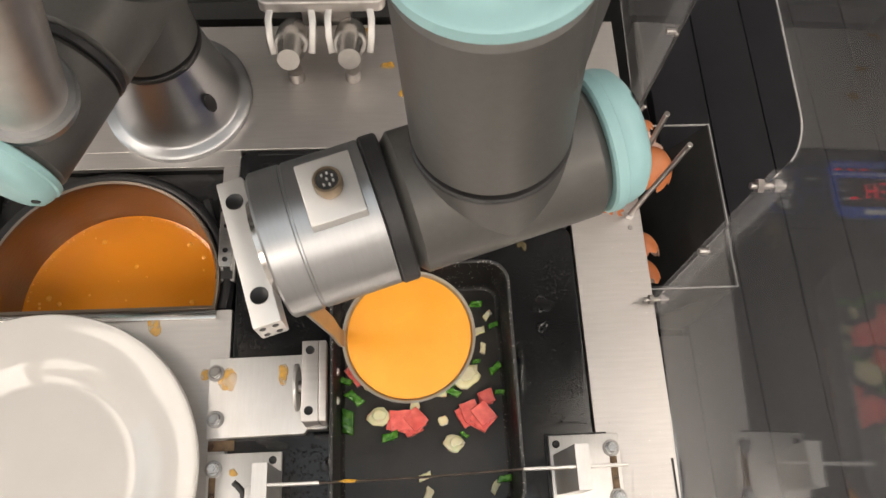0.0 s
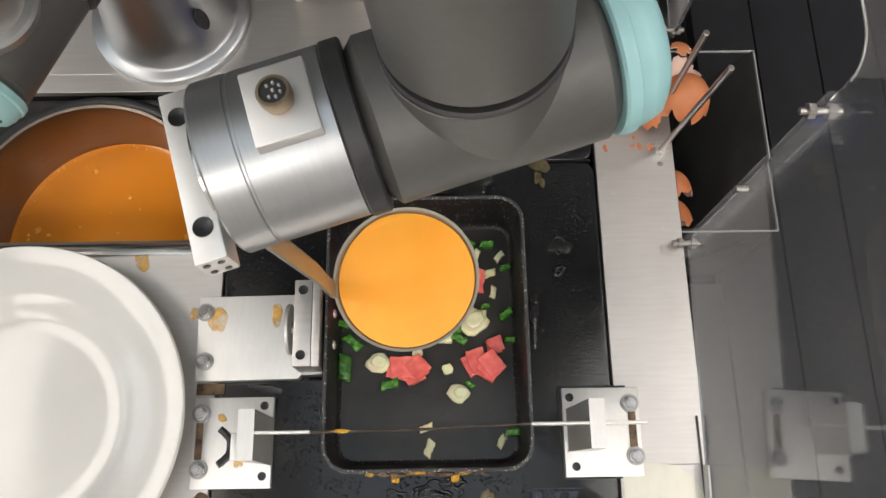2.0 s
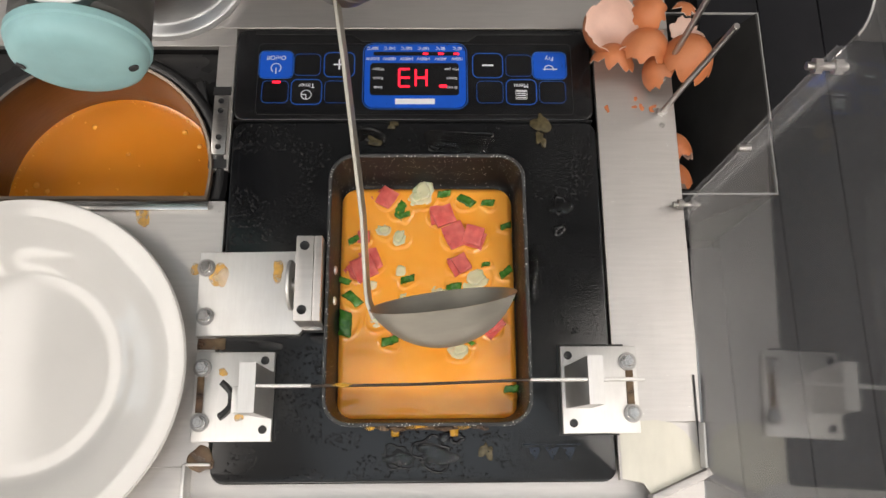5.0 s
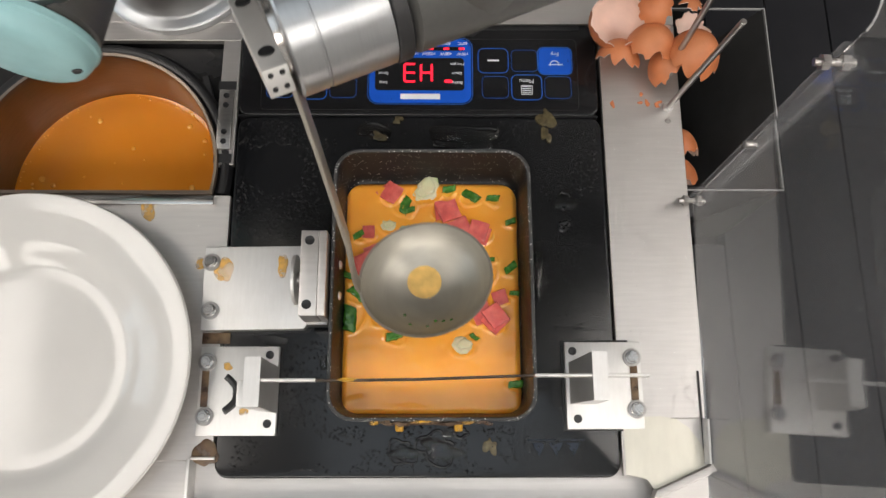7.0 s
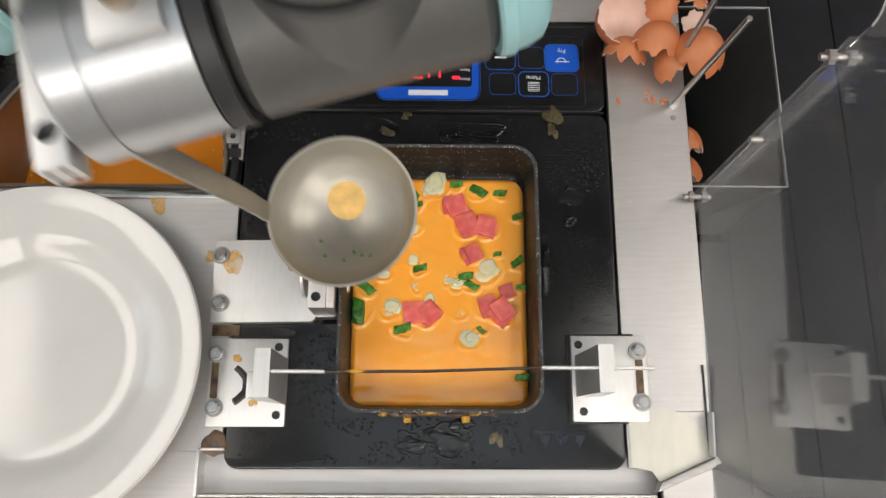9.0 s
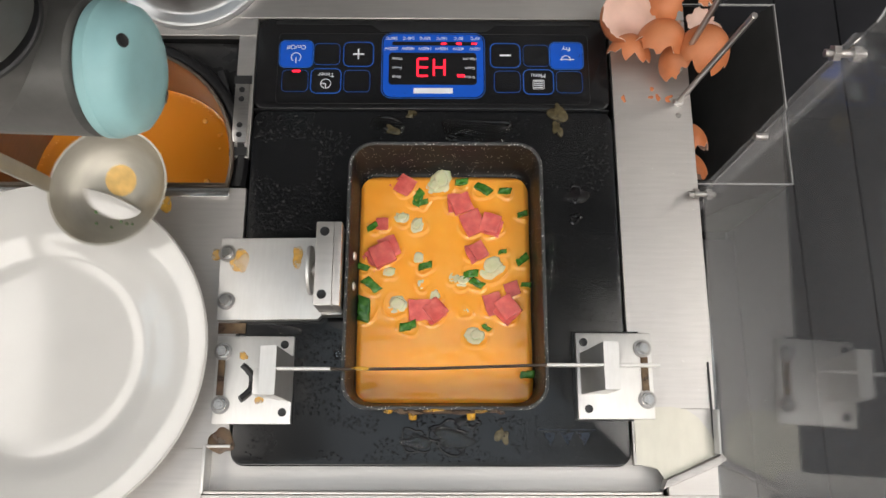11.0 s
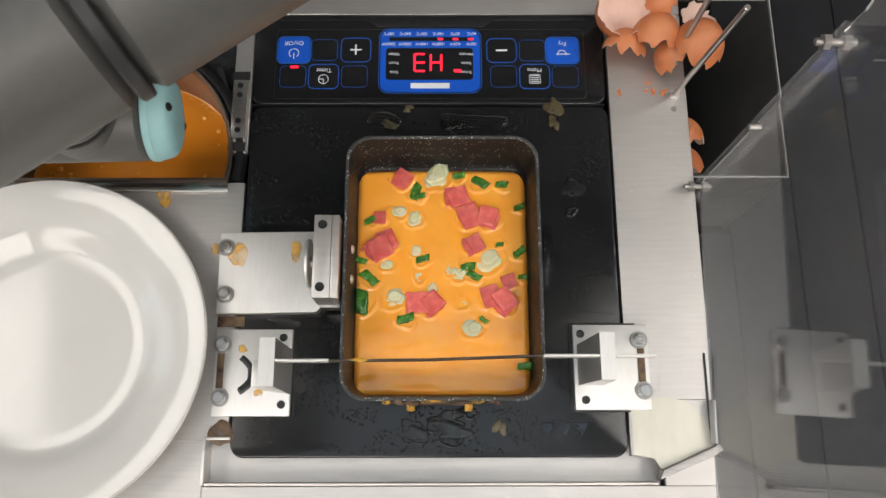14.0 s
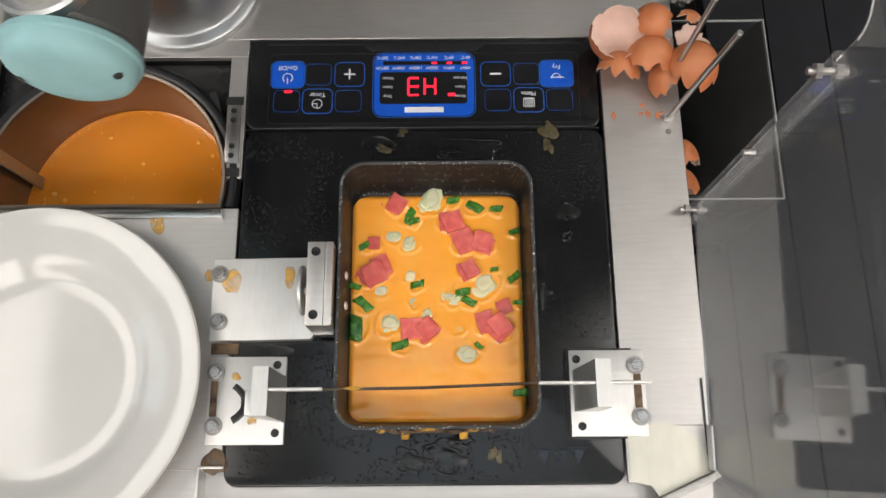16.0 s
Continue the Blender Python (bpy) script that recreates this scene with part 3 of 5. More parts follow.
# spills on the hob
for i, (x, y, rx, ry, h) in enumerate(((0.035, 0.247, 0.024, 0.010, 0.0009), (0.030, 0.236, 0.014, 0.006, 0.0009), (0.0865, 0.142, 0.005, 0.016, 0.0012), (-0.060, 0.078, 0.004, 0.005, 0.0012),
                                       (-0.036, 0.252, 0.012, 0.006, 0.0007), (0.110, 0.195, 0.007, 0.008, 0.0006), (0.0885, 0.155, 0.004, 0.008, 0.0012), (-0.0665, 0.0725, 0.0035, 0.0035, 0.0012), (-0.105, 0.0905, 0.011, 0.0035, 0.0007), (0.092, 0.131, 0.003, 0.004, 0.0010), (0.016, 0.014, 0.012, 0.007, 0.0006), (-0.010, 0.012, 0.008, 0.006, 0.0006), (0.022, 0.026, 0.006, 0.003, 0.0008))):
    thing("water_puddle", blob(x, y, rx, ry, 0.0001, h * 1.7, 40 + i, rough=0.55), WATER, "clear water puddle on the black hob", "puddle", "puddles on the hob")
for i, (x, y, rx, ry) in enumerate(((0.098, 0.262, 0.006, 0.009), (0.097, 0.249, 0.004, 0.006), (-0.017, 0.261, 0.004, 0.003), (-0.031, 0.247, 0.005, 0.004))):
    thing("egg_spill", blob(x, y, rx, ry, 0.0006, 0.0012, 60 + i, rough=0.5), make_material("dried_egg_white", (0.075, 0.06, 0.03), 0.22, 0, 0.5, 300, 0.3, 400) if i == 0 else bpy.data.materials["dried_egg_white"], "dried yellowish egg spill on the hob", "spill", "egg spills")
part("scorch", blob(0.050, 0.016, 0.004, 0.006, 0.0001, 0.0004, 71, rough=0.6), bpy.data.materials["dried_egg_white"], cooker, "brown burnt-on crust")


def drops(name, x0, x1, y0, y1, z, count, seed, rmin, rmax, parent_label, material=None):
    rnd = random.Random(seed)
    verts, faces = [], []
    for _ in range(count):
        r = rmin + (rmax - rmin) * rnd.random() ** 2.2
        x, y = rnd.uniform(x0, x1), rnd.uniform(y0, y1)
        if noise.noise((x * 25, y * 25, seed)) < -0.15:
            continue
        base = len(verts)
        for k, hh in ((1, 0), (0.86, 0.40), (0.46, 0.62)):
            for j in range(8):
                a = j * math.pi / 4
                verts.append((x + r * k * math.cos(a), y + r * k * math.sin(a), z + r * hh))
        for q in range(2):
            for j in range(8):
                faces.append((base + q * 8 + j, base + q * 8 + (j + 1) % 8, base + (q + 1) * 8 + (j + 1) % 8, base + (q + 1) * 8 + j))
        faces.append(tuple(base + 16 + j for j in range(8)))
    me = bpy.data.meshes.new(name)
    me.from_pydata(verts, [], faces)
    me.materials.append(material or WATER)
    me.polygons.foreach_set("use_smooth", [True] * len(me.polygons))
    return tagged(new(name, me), parent_label, "drops", kind="stuff")


drops("water_drops", -0.138, -0.064, 0.165, 0.262, 0.0001, 1500, 1, 0.00025, 0.0012, "scattered clear water drops on the hob", WET_BLACK)
drops("water_drops", 0.084, 0.136, 0.095, 0.262, 0.0001, 1300, 2, 0.00025, 0.0012, "scattered clear water drops on the hob", WET_BLACK)
drops("water_drops", -0.130, 0.130, -0.002, 0.030, 0.0001, 2000, 3, 0.00025, 0.0010, "scattered clear water drops on the hob", WET_BLACK)
drops("water_drops", -0.096, -0.064, 0.03, 0.09, 0.0001, 420, 4, 0.00025, 0.0011, "scattered clear water drops on the hob", WET_BLACK)
drops("water_drops", -0.064, 0.084, 0.222, 0.262, 0.0001, 380, 8, 0.00025, 0.0010, "scattered clear water drops on the hob", WET_BLACK)
drops("water_drops", -0.13, 0.13, 0.267, 0.34, 0.0006, 200, 5, 0.0002, 0.0006, "fine water drops on the touch panel", WET_BLACK)
drops("water_drops", 0.145, 0.200, 0.04, 0.27, 0.0001, 800, 6, 0.0003, 0.0012, "scattered clear water drops on the steel deck")
drops("water_drops", -0.30, -0.145, 0.10, 0.195, 0.0001, 140, 7, 0.0003, 0.0010, "scattered clear water drops on the steel deck")


def wet_rim(x, y, rx, ry, seed, r=0.0007):
    """The raised wavy rim of a half-dried splash."""
    rnd = random.Random(seed)
    ph = [rnd.uniform(0, 6.28) for _ in range(6)]
    path = []
    for i in range(61):
        a = 2 * math.pi * i / 60
        f = 1 + 0.42 * sum(math.sin((j + 2) * a + ph[j]) / (j + 1.3) for j in range(6)) * 0.8
        path.append((x + rx * f * math.cos(a), y + ry * f * math.sin(a), 0.0005))
    ring = [(r * (0.6 + 0.5 * math.sin(seed)) * math.cos(t) + r * math.cos(t), 0.8 * r * math.sin(t)) for t in (k * math.pi / 4 for k in range(8))]
    thing("water_splash", sweep(path, ring), WET_BLACK, "glossy wavy rim of a drying splash on the hob", "splash", "splashes on the hob", angle=80)


for i, (x, y, rx, ry) in enumerate(((0.034, 0.248, 0.022, 0.0075), (0.026, 0.242, 0.011, 0.004), (0.0872, 0.145, 0.0035, 0.013), (0.0905, 0.136, 0.0025, 0.006), (-0.0635, 0.0755, 0.0035, 0.0035),
                                    (0.110, 0.196, 0.005, 0.005), (0.108, 0.176, 0.003, 0.003), (-0.034, 0.254, 0.009, 0.004), (0.012, 0.015, 0.014, 0.009), (0.014, 0.014, 0.008, 0.005), (-0.012, 0.012, 0.010, 0.007), (-0.012, 0.008, 0.003, 0.002), (0.028, 0.026, 0.006, 0.003))):
    wet_rim(x, y, rx, ry, 900 + i, 0.0006 if i > 7 else 0.0008)

# ---- frying pan ----
pan = thing("omelette_pan", None, None, "square black nonstick omelette pan with pale flecks on the hob", "pan")
PX0, PX1, PY0, PY1, PZ = -0.0595, 0.0785, 0.032, 0.2205, 0.040


def pan_loop(d, z, r, dback=0.0):
    return [(x, y, z) for x, y in rrect(PX0 + d, PX1 - d, PY0 + d, PY1 - d - dback, r)]


part("pan_body", loft([pan_loop(0.010, 0.0005, 0.012), pan_loop(0.006, 0.004, 0.014), pan_loop(0.0004, PZ - 0.001, 0.018), pan_loop(0.0, PZ - 0.0002, 0.018), pan_loop(0.0006, PZ + 0.0006, 0.0175),
                       pan_loop(0.0018, PZ + 0.0004, 0.0165), pan_loop(0.0024, PZ - 0.001, 0.016), pan_loop(0.0050, 0.014, 0.014, 0.003), pan_loop(0.0062, 0.0085, 0.012, 0.005), pan_loop(0.009, 0.0062, 0.010, 0.005)]), PAN_COAT, pan)
# Rim lip in a paler, more flecked grey than the pan's walls.
part("rim_edge", loft([pan_loop(-0.0004, PZ - 0.0006, 0.018), pan_loop(-0.0003, PZ + 0.0004, 0.018), pan_loop(0.0004, PZ + 0.0012, 0.0176), pan_loop(0.0016, PZ + 0.0011, 0.0166), pan_loop(0.0022, PZ + 0.0004, 0.016)], False, False), speckle_material("pale_flecked_rim", (0.055, 0.055, 0.055), (0.55, 0.54, 0.52), 520, 0.25, 0.32), pan, "flecked grey rim, paler than the pan walls")
part("pan_floor", prism(rrect(PX0 + 0.0085, PX1 - 0.0085, PY0 + 0.0085, PY1 - 0.0135, 0.010), 0.0061, 0.0066), make_material("worn_nonstick", (0.017, 0.0155, 0.0145), 0.33, 0.0, 0.25, 60, 0.12, 250, second=(0.030, 0.026, 0.022), second_amount=0.7, second_scale=25), pan, "worn smooth pan floor")
for y in (0.118, 0.140):
    part("rivet", lathe([(0.0032, 0), (0.0028, 0.001), (0.0015, 0.0016)], 14, None, False, True), STEEL_PALE, pan, "steel rivet", pose(PX0 + 0.0040, y, 0.024, 0, 86, 0))
for i, cxx in enumerate((-0.028, -0.020, -0.011, 0.002, 0.013, 0.021, 0.033, 0.044)):
    part("crust", blob(cxx, PY0 - 0.0004 - 0.0008 * (i % 3), 0.0050, 0.0016, PZ - 0.0035 + 0.0012 * (i % 2), 0.0032, 500 + i, 16, 0.6), RUST if i % 3 else YELLOW_STAIN, pan, "burnt-on brown egg crust")
part("handle_stub", box(-0.016, 0.030, PY0 - 0.0022, PY0 + 0.0005, 0.026, 0.037, 0.001), RUST, pan, "browned handle bracket")
for x in (-0.012, 0.027):
    part("stud", rod((x, PY0 + 0.001, 0.030), (x, PY0 - 0.0065, 0.030), 0.0032, 14, None, 0.0026, 0.0006), YELLOW_STAIN, pan, "greasy handle stud")

# ---- clamps round the hob ----


def stain(parent, x, y, rx, ry, z, seed, material=None):
    part("stain", blob(x, y, rx, ry, z, 0.0004, seed), material or YELLOW_STAIN, parent, "yellow egg stain")


rb = thing("rod_bracket", None, None, "milled aluminium bracket plate with an upright block", "bracket", "rod brackets")
part("plate", box(0.1035, 0.1575, 0.0275, 0.088, 0.0008, 0.006, 0.0006), STEEL_PALE, rb)
blk = loft([[(0.1060, 0.0735, 0.0062), (0.1240, 0.0735, 0.0062), (0.1240, 0.0445, 0.0062), (0.1060, 0.0445, 0.0062)], [(0.1140, 0.076, 0.050), (0.1240, 0.076, 0.050), (0.1240, 0.0445, 0.050), (0.1140, 0.0445, 0.050)]])
part("upright_block", blk, STEEL_PALE, rb)
bolt(rb, 0.151, 0.077, 0.006)
bolt(rb, 0.1525, 0.041, 0.006)
hole_disc(rb, 0.1090, 0.0815, 0.0061, 0.0030)
hole_disc(rb, 0.1110, 0.0345, 0.0061, 0.0030)
part("stain", box(0.1492, 0.1545, 0.047, 0.071, 0.0061, 0.0067, 0.0003), RUST, rb, "brown grease streak")
part("rubber_foot", box(0.1015, 0.150, 0.0262, 0.090, 0.0002, 0.0008), RUBBER, rb)
lb = thing("rod_bracket", None, None, "milled aluminium bracket plate with a wing screw", "bracket", "rod brackets")
part("plate", box(-0.1535, -0.0985, 0.0235, 0.085, 0.0008, 0.006, 0.0006), STEEL_PALE, lb)
blk = loft([[(-0.1120, 0.0715, 0.0062), (-0.0985, 0.0705, 0.0062), (-0.0985, 0.0385, 0.0062), (-0.1120, 0.0405, 0.0062)], [(-0.1120, 0.0725, 0.050), (-0.1015, 0.0725, 0.050), (-0.1015, 0.0405, 0.050), (-0.1120, 0.0405, 0.050)]])
part("upright_block", blk, STEEL_PALE, lb)
bolt(lb, -0.1485, 0.074, 0.006)
bolt(lb, -0.1480, 0.0365, 0.006)
hole_disc(lb, -0.1050, 0.079, 0.0061, 0.0030)
hole_disc(lb, -0.1045, 0.0315, 0.0061, 0.0030)
part("stain", box(-0.1515, -0.1465, 0.043, 0.068, 0.0061, 0.0067, 0.0003), RUST, lb, "brown grease streak")
stain(lb, -0.134, 0.071, 0.003, 0.003, 0.0061, 81)
stain(lb, -0.121, 0.040, 0.003, 0.003, 0.0061, 82)
wing = rod((-0.1179, 0.0500, 0.030), (-0.1225, 0.0500, 0.030), 0.0036, 14)
for s in (-1, 1):
    sweep([(-0.1205, 0.0500 + s * 0.001, 0.030), (-0.1215, 0.0500 + s * 0.0055, 0.031), (-0.1250, 0.0500 + s * 0.0095, 0.033), (-0.1275, 0.0500 + s * 0.0115, 0.034)], rrect(-0.0019, 0.0019, -0.0045, 0.0045, 0.0015, 3), wing)
part("screw_block", box(-0.1178, -0.1122, 0.0410, 0.0580, 0.0062, 0.043, 0.0006), STEEL_PALE, lb, "small milled stop block")
part("wing_screw", wing, RUBBER, lb, "black wing screw")
rodt = thing("stop_rod", None, None, "thin flat steel stop bar laid across the pan between two blocks", "rod")
part("bar_end", box(-0.1015, -0.066, 0.0567, 0.0587, 0.041, 0.049, 0.0005), STEEL_PALE, rodt)
part("bar_end", box(0.0765, 0.1515, 0.0597, 0.0617, 0.041, 0.049, 0.0005), STEEL_PALE, rodt)
part("bar_middle", sweep([(-0.067, 0.0575, 0.045), (0.0, 0.0582, 0.0448), (0.078, 0.0608, 0.045)], rrect(-0.0007, 0.0007, -0.0035, 0.0035, 0.0004, 2)), make_material("scorched_steel", (0.06, 0.045, 0.035), 0.5, 0.5, 0.4, 200, 0.2, 300), rodt, "scorched thin middle of the bar")
part("crust", blob(-0.046, 0.0578, 0.007, 0.0012, 0.0486, 0.0006, 84), YELLOW_STAIN, rodt, "burnt egg crust")
ub = thing("pan_clamp", None, None, "aluminium clamp plate with a raised block against the pan", "clamp")
part("plate", prism([(-0.1550, 0.157), (-0.0700, 0.158), (-0.0700, 0.110), (-0.0820, 0.097), (-0.1545, 0.096)], 0.0008, 0.009, 0.0006), STEEL_PALE, ub)
part("clamp_block", box(-0.0790, -0.0670, 0.0995, 0.158, 0.022, 0.050, 0.0006), STEEL, ub)
part("jaw", box(-0.0668, -0.0615, 0.0995, 0.158, 0.020, 0.050, 0.0006), STEEL, ub)
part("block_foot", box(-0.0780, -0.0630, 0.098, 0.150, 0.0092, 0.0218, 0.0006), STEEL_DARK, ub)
part("washer", rod((-0.0860, 0.128, 0.030), (-0.0835, 0.128, 0.030), 0.0175, 36, None, None, 0.0005), STEEL_PALE, ub, "large steel washer on edge")
part("screw", rod((-0.0835, 0.128, 0.030), (-0.0788, 0.128, 0.030), 0.005, 16), STEEL_DARK, ub)
hole_disc(ub, -0.0732, 0.1510, 0.0501, 0.0033)
hole_disc(ub, -0.0737, 0.1070, 0.0501, 0.0033)
bolt(ub, -0.150, 0.1455, 0.009)
bolt(ub, -0.1485, 0.1100, 0.009)
stain(ub, -0.1405, 0.140, 0.006, 0.010, 0.0091, 85)
stain(ub, -0.0985, 0.143, 0.004, 0.008, 0.0091, 86)
part("stain", blob(-0.159, 0.147, 0.005, 0.005, 0.0004, 0.0004, 87), YELLOW_STAIN, deck, "yellow egg stain")

# ---- pot of beaten egg in its cut-out ----
PCX, PCY, PR, PFLAT = -0.2480, 0.2215, 0.0935, 0.2010


def d_outline(r, flat, n=48):
    a0 = math.asin(max(-1, (flat - PCY) / r))
    return [(PCX + r * math.cos(a0 + (math.pi - 2 * a0) * i / n), PCY + r * math.sin(a0 + (math.pi - 2 * a0) * i / n)) for i in range(n + 1)]


pot = thing("egg_pot", None, None, "half-round polished steel pot sunk in the deck", "pot")
lp = []
for r, fl, z in ((PR - 0.004, PFLAT + 0.001, -0.20), (PR - 0.001, PFLAT, -0.198), (PR - 0.001, PFLAT, -0.003), (PR + 0.002, PFLAT - 0.002, 0.002), (PR + 0.001, PFLAT - 0.001, 0.0035), (PR - 0.0012, PFLAT + 0.0015, 0.003),
                 (PR - 0.0030, PFLAT + 0.0022, -0.003), (PR - 0.0030, PFLAT + 0.0022, -0.194), (PR - 0.007, PFLAT + 0.006, -0.197)):
    lp.append([(x, y, z) for x, y in d_outline(r, fl)])
# Steel colour darkened to brown to hold the shade inside the pot.
part("pot_body", loft(lp), make_material("shaded_pot_steel", (0.27, 0.22, 0.18), 0.36, 1.0, 0.06, 60, 0.03, 120, (1, 1, 12)), pot)
part("front_flange", box(-0.345, -0.154, 0.1915, 0.1985, 0.0006, 0.0032, 0.0006), STEEL_POT, pot, "polished flat front flange")
liq = thing("beaten_egg", None, None, "bubbly orange beaten egg filling the pot", "egg")
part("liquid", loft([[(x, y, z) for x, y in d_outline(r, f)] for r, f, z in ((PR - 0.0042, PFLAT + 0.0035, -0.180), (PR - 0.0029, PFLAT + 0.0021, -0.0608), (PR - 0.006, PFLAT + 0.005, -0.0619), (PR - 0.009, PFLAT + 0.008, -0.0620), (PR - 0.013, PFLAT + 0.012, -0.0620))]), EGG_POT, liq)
rnd = random.Random(5)
for i in range(15):
    a, rr = rnd.uniform(0.0, 3.14), PR * 0.88 * rnd.random() ** 0.5
    x, y = PCX + rr * math.cos(a), max(PFLAT + 0.007, PCY + rr * math.sin(a))
    q = rnd.uniform(0.0008, 0.0030)
    part("bubble", lathe([(q, 0), (q * 0.8, q * 0.35), (q * 0.4, q * 0.5)], 12, None, False, True), EGG, liq, "", pose(x, y, -0.0620))
for i in range(46):
    a = rnd.uniform(0.05, 3.05)
    q = rnd.uniform(0.0004, 0.0012)
    rr = PR - 0.0045 - 0.004 * rnd.random() ** 3
    part("bubble", lathe([(q, 0), (q * 0.8, q * 0.45), (q * 0.4, q * 0.7)], 10, None, False, True), EGG, liq, "", pose(PCX + rr * math.cos(a), max(PFLAT + 0.006, PCY + rr * math.sin(a)), -0.0618))
collar = d_outline(PR + 0.0125, PFLAT)
part("gasket", loft([[(x, y, z) for x, y in d_outline(PR + d, PFLAT)] for d, z in ((0.0024, -0.006), (0.0024, -0.0012), (0.0045, 0.0004), (0.0095, 0.0002), (0.0120, -0.0040))], False, False, closed=False), BLACK_PLASTIC, pot, "black rubber ring round the pot")
corner = [(-0.1575, 0.205)] + [(-0.1575, 0.3285), (-0.3445, 0.3285), (-0.3445, 0.205)] + [(min(-0.1580, max(-0.3440, x)), min(0.3280, y)) for x, y in collar[::-1]]
thing("recess_plate", loft([[(x, y, z) for x, y in corner] for z in (-0.016, -0.012)]), make_material("dark_plate", (0.026, 0.026, 0.027), 0.28, 0.3, 0.15, 60, 0.1, 200, second=(0.045, 0.044, 0.043), second_amount=0.5, second_scale=20), "dark grey plate round the sunken pot", "plate", kind="structure")
thing("recess", box(-0.345, -0.156, 0.192, 0.329, -0.23, -0.22), BIN_BLACK, "black bottom of the pot cut-out", "recess", kind="structure")
for b in ((-0.36, -0.3455, 0.19, 0.34), (-0.1560, -0.1450, 0.19, 0.329), (-0.345, -0.1565, 0.3295, 0.338)):
    thing("recess_wall", box(*b, -0.22, -0.0065), BIN_BLACK, "black side of the pot cut-out", "recess", kind="structure")
hinge = thing("hinge_strip", None, None, "drilled steel locating strip beside the pot", "strip")
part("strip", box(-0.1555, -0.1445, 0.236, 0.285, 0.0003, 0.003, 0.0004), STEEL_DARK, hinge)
for y in (0.242, 0.250, 0.272, 0.280):
    hole_disc(hinge, -0.1500, y, 0.0031, 0.0023)
for y in (0.2290, 0.2895):
    part("notch", box(-0.157, -0.1435, y - 0.0035, y + 0.0035, 0.0003, 0.0012), RUBBER, hinge, "black rubber notch")
part("bracket_arm", sweep([(-0.170, 0.300, -0.006), (-0.161, 0.268, -0.004), (-0.1575, 0.250, -0.004)], rrect(-0.003, 0.003, -0.002, 0.002, 0.001, 3)), RUBBER, hinge)

# ---- dinner plate ----
dish = thing("dinner_plate", None, None, "large white glazed dinner plate on the steel deck", "plate")
part("plate_body", lathe([(0.0, 0.0010), (0.055, 0.0010), (0.058, 0.0004), (0.064, 0.0004), (0.068, 0.002), (0.080, 0.009), (0.104, 0.0175), (0.1195, 0.0225), (0.1215, 0.0240), (0.1205, 0.0255), (0.117, 0.0252),
                         (0.103, 0.0212), (0.089, 0.0160), (0.085, 0.0142), (0.081, 0.0118), (0.077, 0.0092), (0.0735, 0.0072), (0.0712, 0.0062), (0.0696, 0.0059), (0.060, 0.0054), (0.030, 0.0050), (0.0, 0.0050)], 96), CERAMIC, dish, m=pose(-0.2760, 0.0715, 0.0002))

# ---- egg shells, pins, waste bin and clear wall ----


def eggshell(x, y, z, rx, ry, rz, cut, seed, scale=1.0):
    """A broken half shell: outside, lining, jagged rim."""
    rnd = random.Random(seed)
    n, rings = 44, 13
    ph = [rnd.uniform(0, 6.28) for _ in range(7)]
    a, c = 0.0215 * scale, 0.0285 * scale
    limit = [cut + 0.13 * sum(math.sin((k + 2) * 2 * math.pi * i / n + ph[k]) / (k + 1) for k in range(4)) + 0.09 * math.sin(9 * 2 * math.pi * i / n + ph[5]) + 0.05 * math.sin(15 * 2 * math.pi * i / n + ph[6] + 2 * math.sin(5 * i)) + rnd.uniform(-0.06, 0.06) for i in range(n)]

    def surf(off):
        loops = []
        for j in range(rings + 1):
            lp = []
            for i in range(n):
                th = max(0.02, limit[i]) * j / rings
                th = max(th, 0.015)
                f = 2 * math.pi * i / n
                lp.append(((a - off) * math.sin(th) * math.cos(f), (a - off) * math.sin(th) * math.sin(f), -(c - off) * math.cos(th)))
            loops.append(lp)
        return loops
    sh = thing("egg_shell", None, None, "cracked brown egg shell with a pale pink inside", "egg shell", "empty egg shells", m=pose(x, y, z, rx, ry, rz))
    part("shell", loft(surf(0.0), True, False), SHELL_OUT, sh, angle=60)
    inner, outer = surf(0.0007), surf(0.0001)
    part("lining", loft(inner + [outer[-1]], True, False), SHELL_IN, sh, "pale pinkish shell lining", angle=60)


eggshell(0.1500, 0.3300, 0.0300, 12, -6, 20, 1.72, 1, 0.98)
eggshell(0.1765, 0.3090, 0.0150, 160, 16, 30, 1.20, 2, 0.95)
eggshell(0.1800, 0.3400, 0.0240, 168, -10, 100, 0.95, 3, 0.80)
eggshell(0.1535, 0.3025, 0.0060, 150, -20, -30, 1.05, 4, 0.85)
eggshell(0.2060, 0.3005, 0.0210, 164, 16, 20, 1.40, 5, 0.96)
eggshell(0.1900, 0.3220, 0.0350, 24, 20, 50, 0.80, 7, 0.80)
eggshell(0.1990, 0.2990, 0.0060, 150, 34, 120, 1.00, 6, 0.88)
eggshell(0.2090, 0.3220, 0.0320, 30, -14, 10, 0.75, 10, 0.80)
eggshell(0.1975, 0.3240, 0.0330, 155, 20, 10, 0.50, 11, 0.80)
eggshell(0.2200, 0.2590, -0.062, 120, 20, 20, 1.6, 8, 0.75)
eggshell(0.2190, 0.2340, -0.066, 100, 50, 10, 1.6, 9, 0.75)
rnd = random.Random(8)
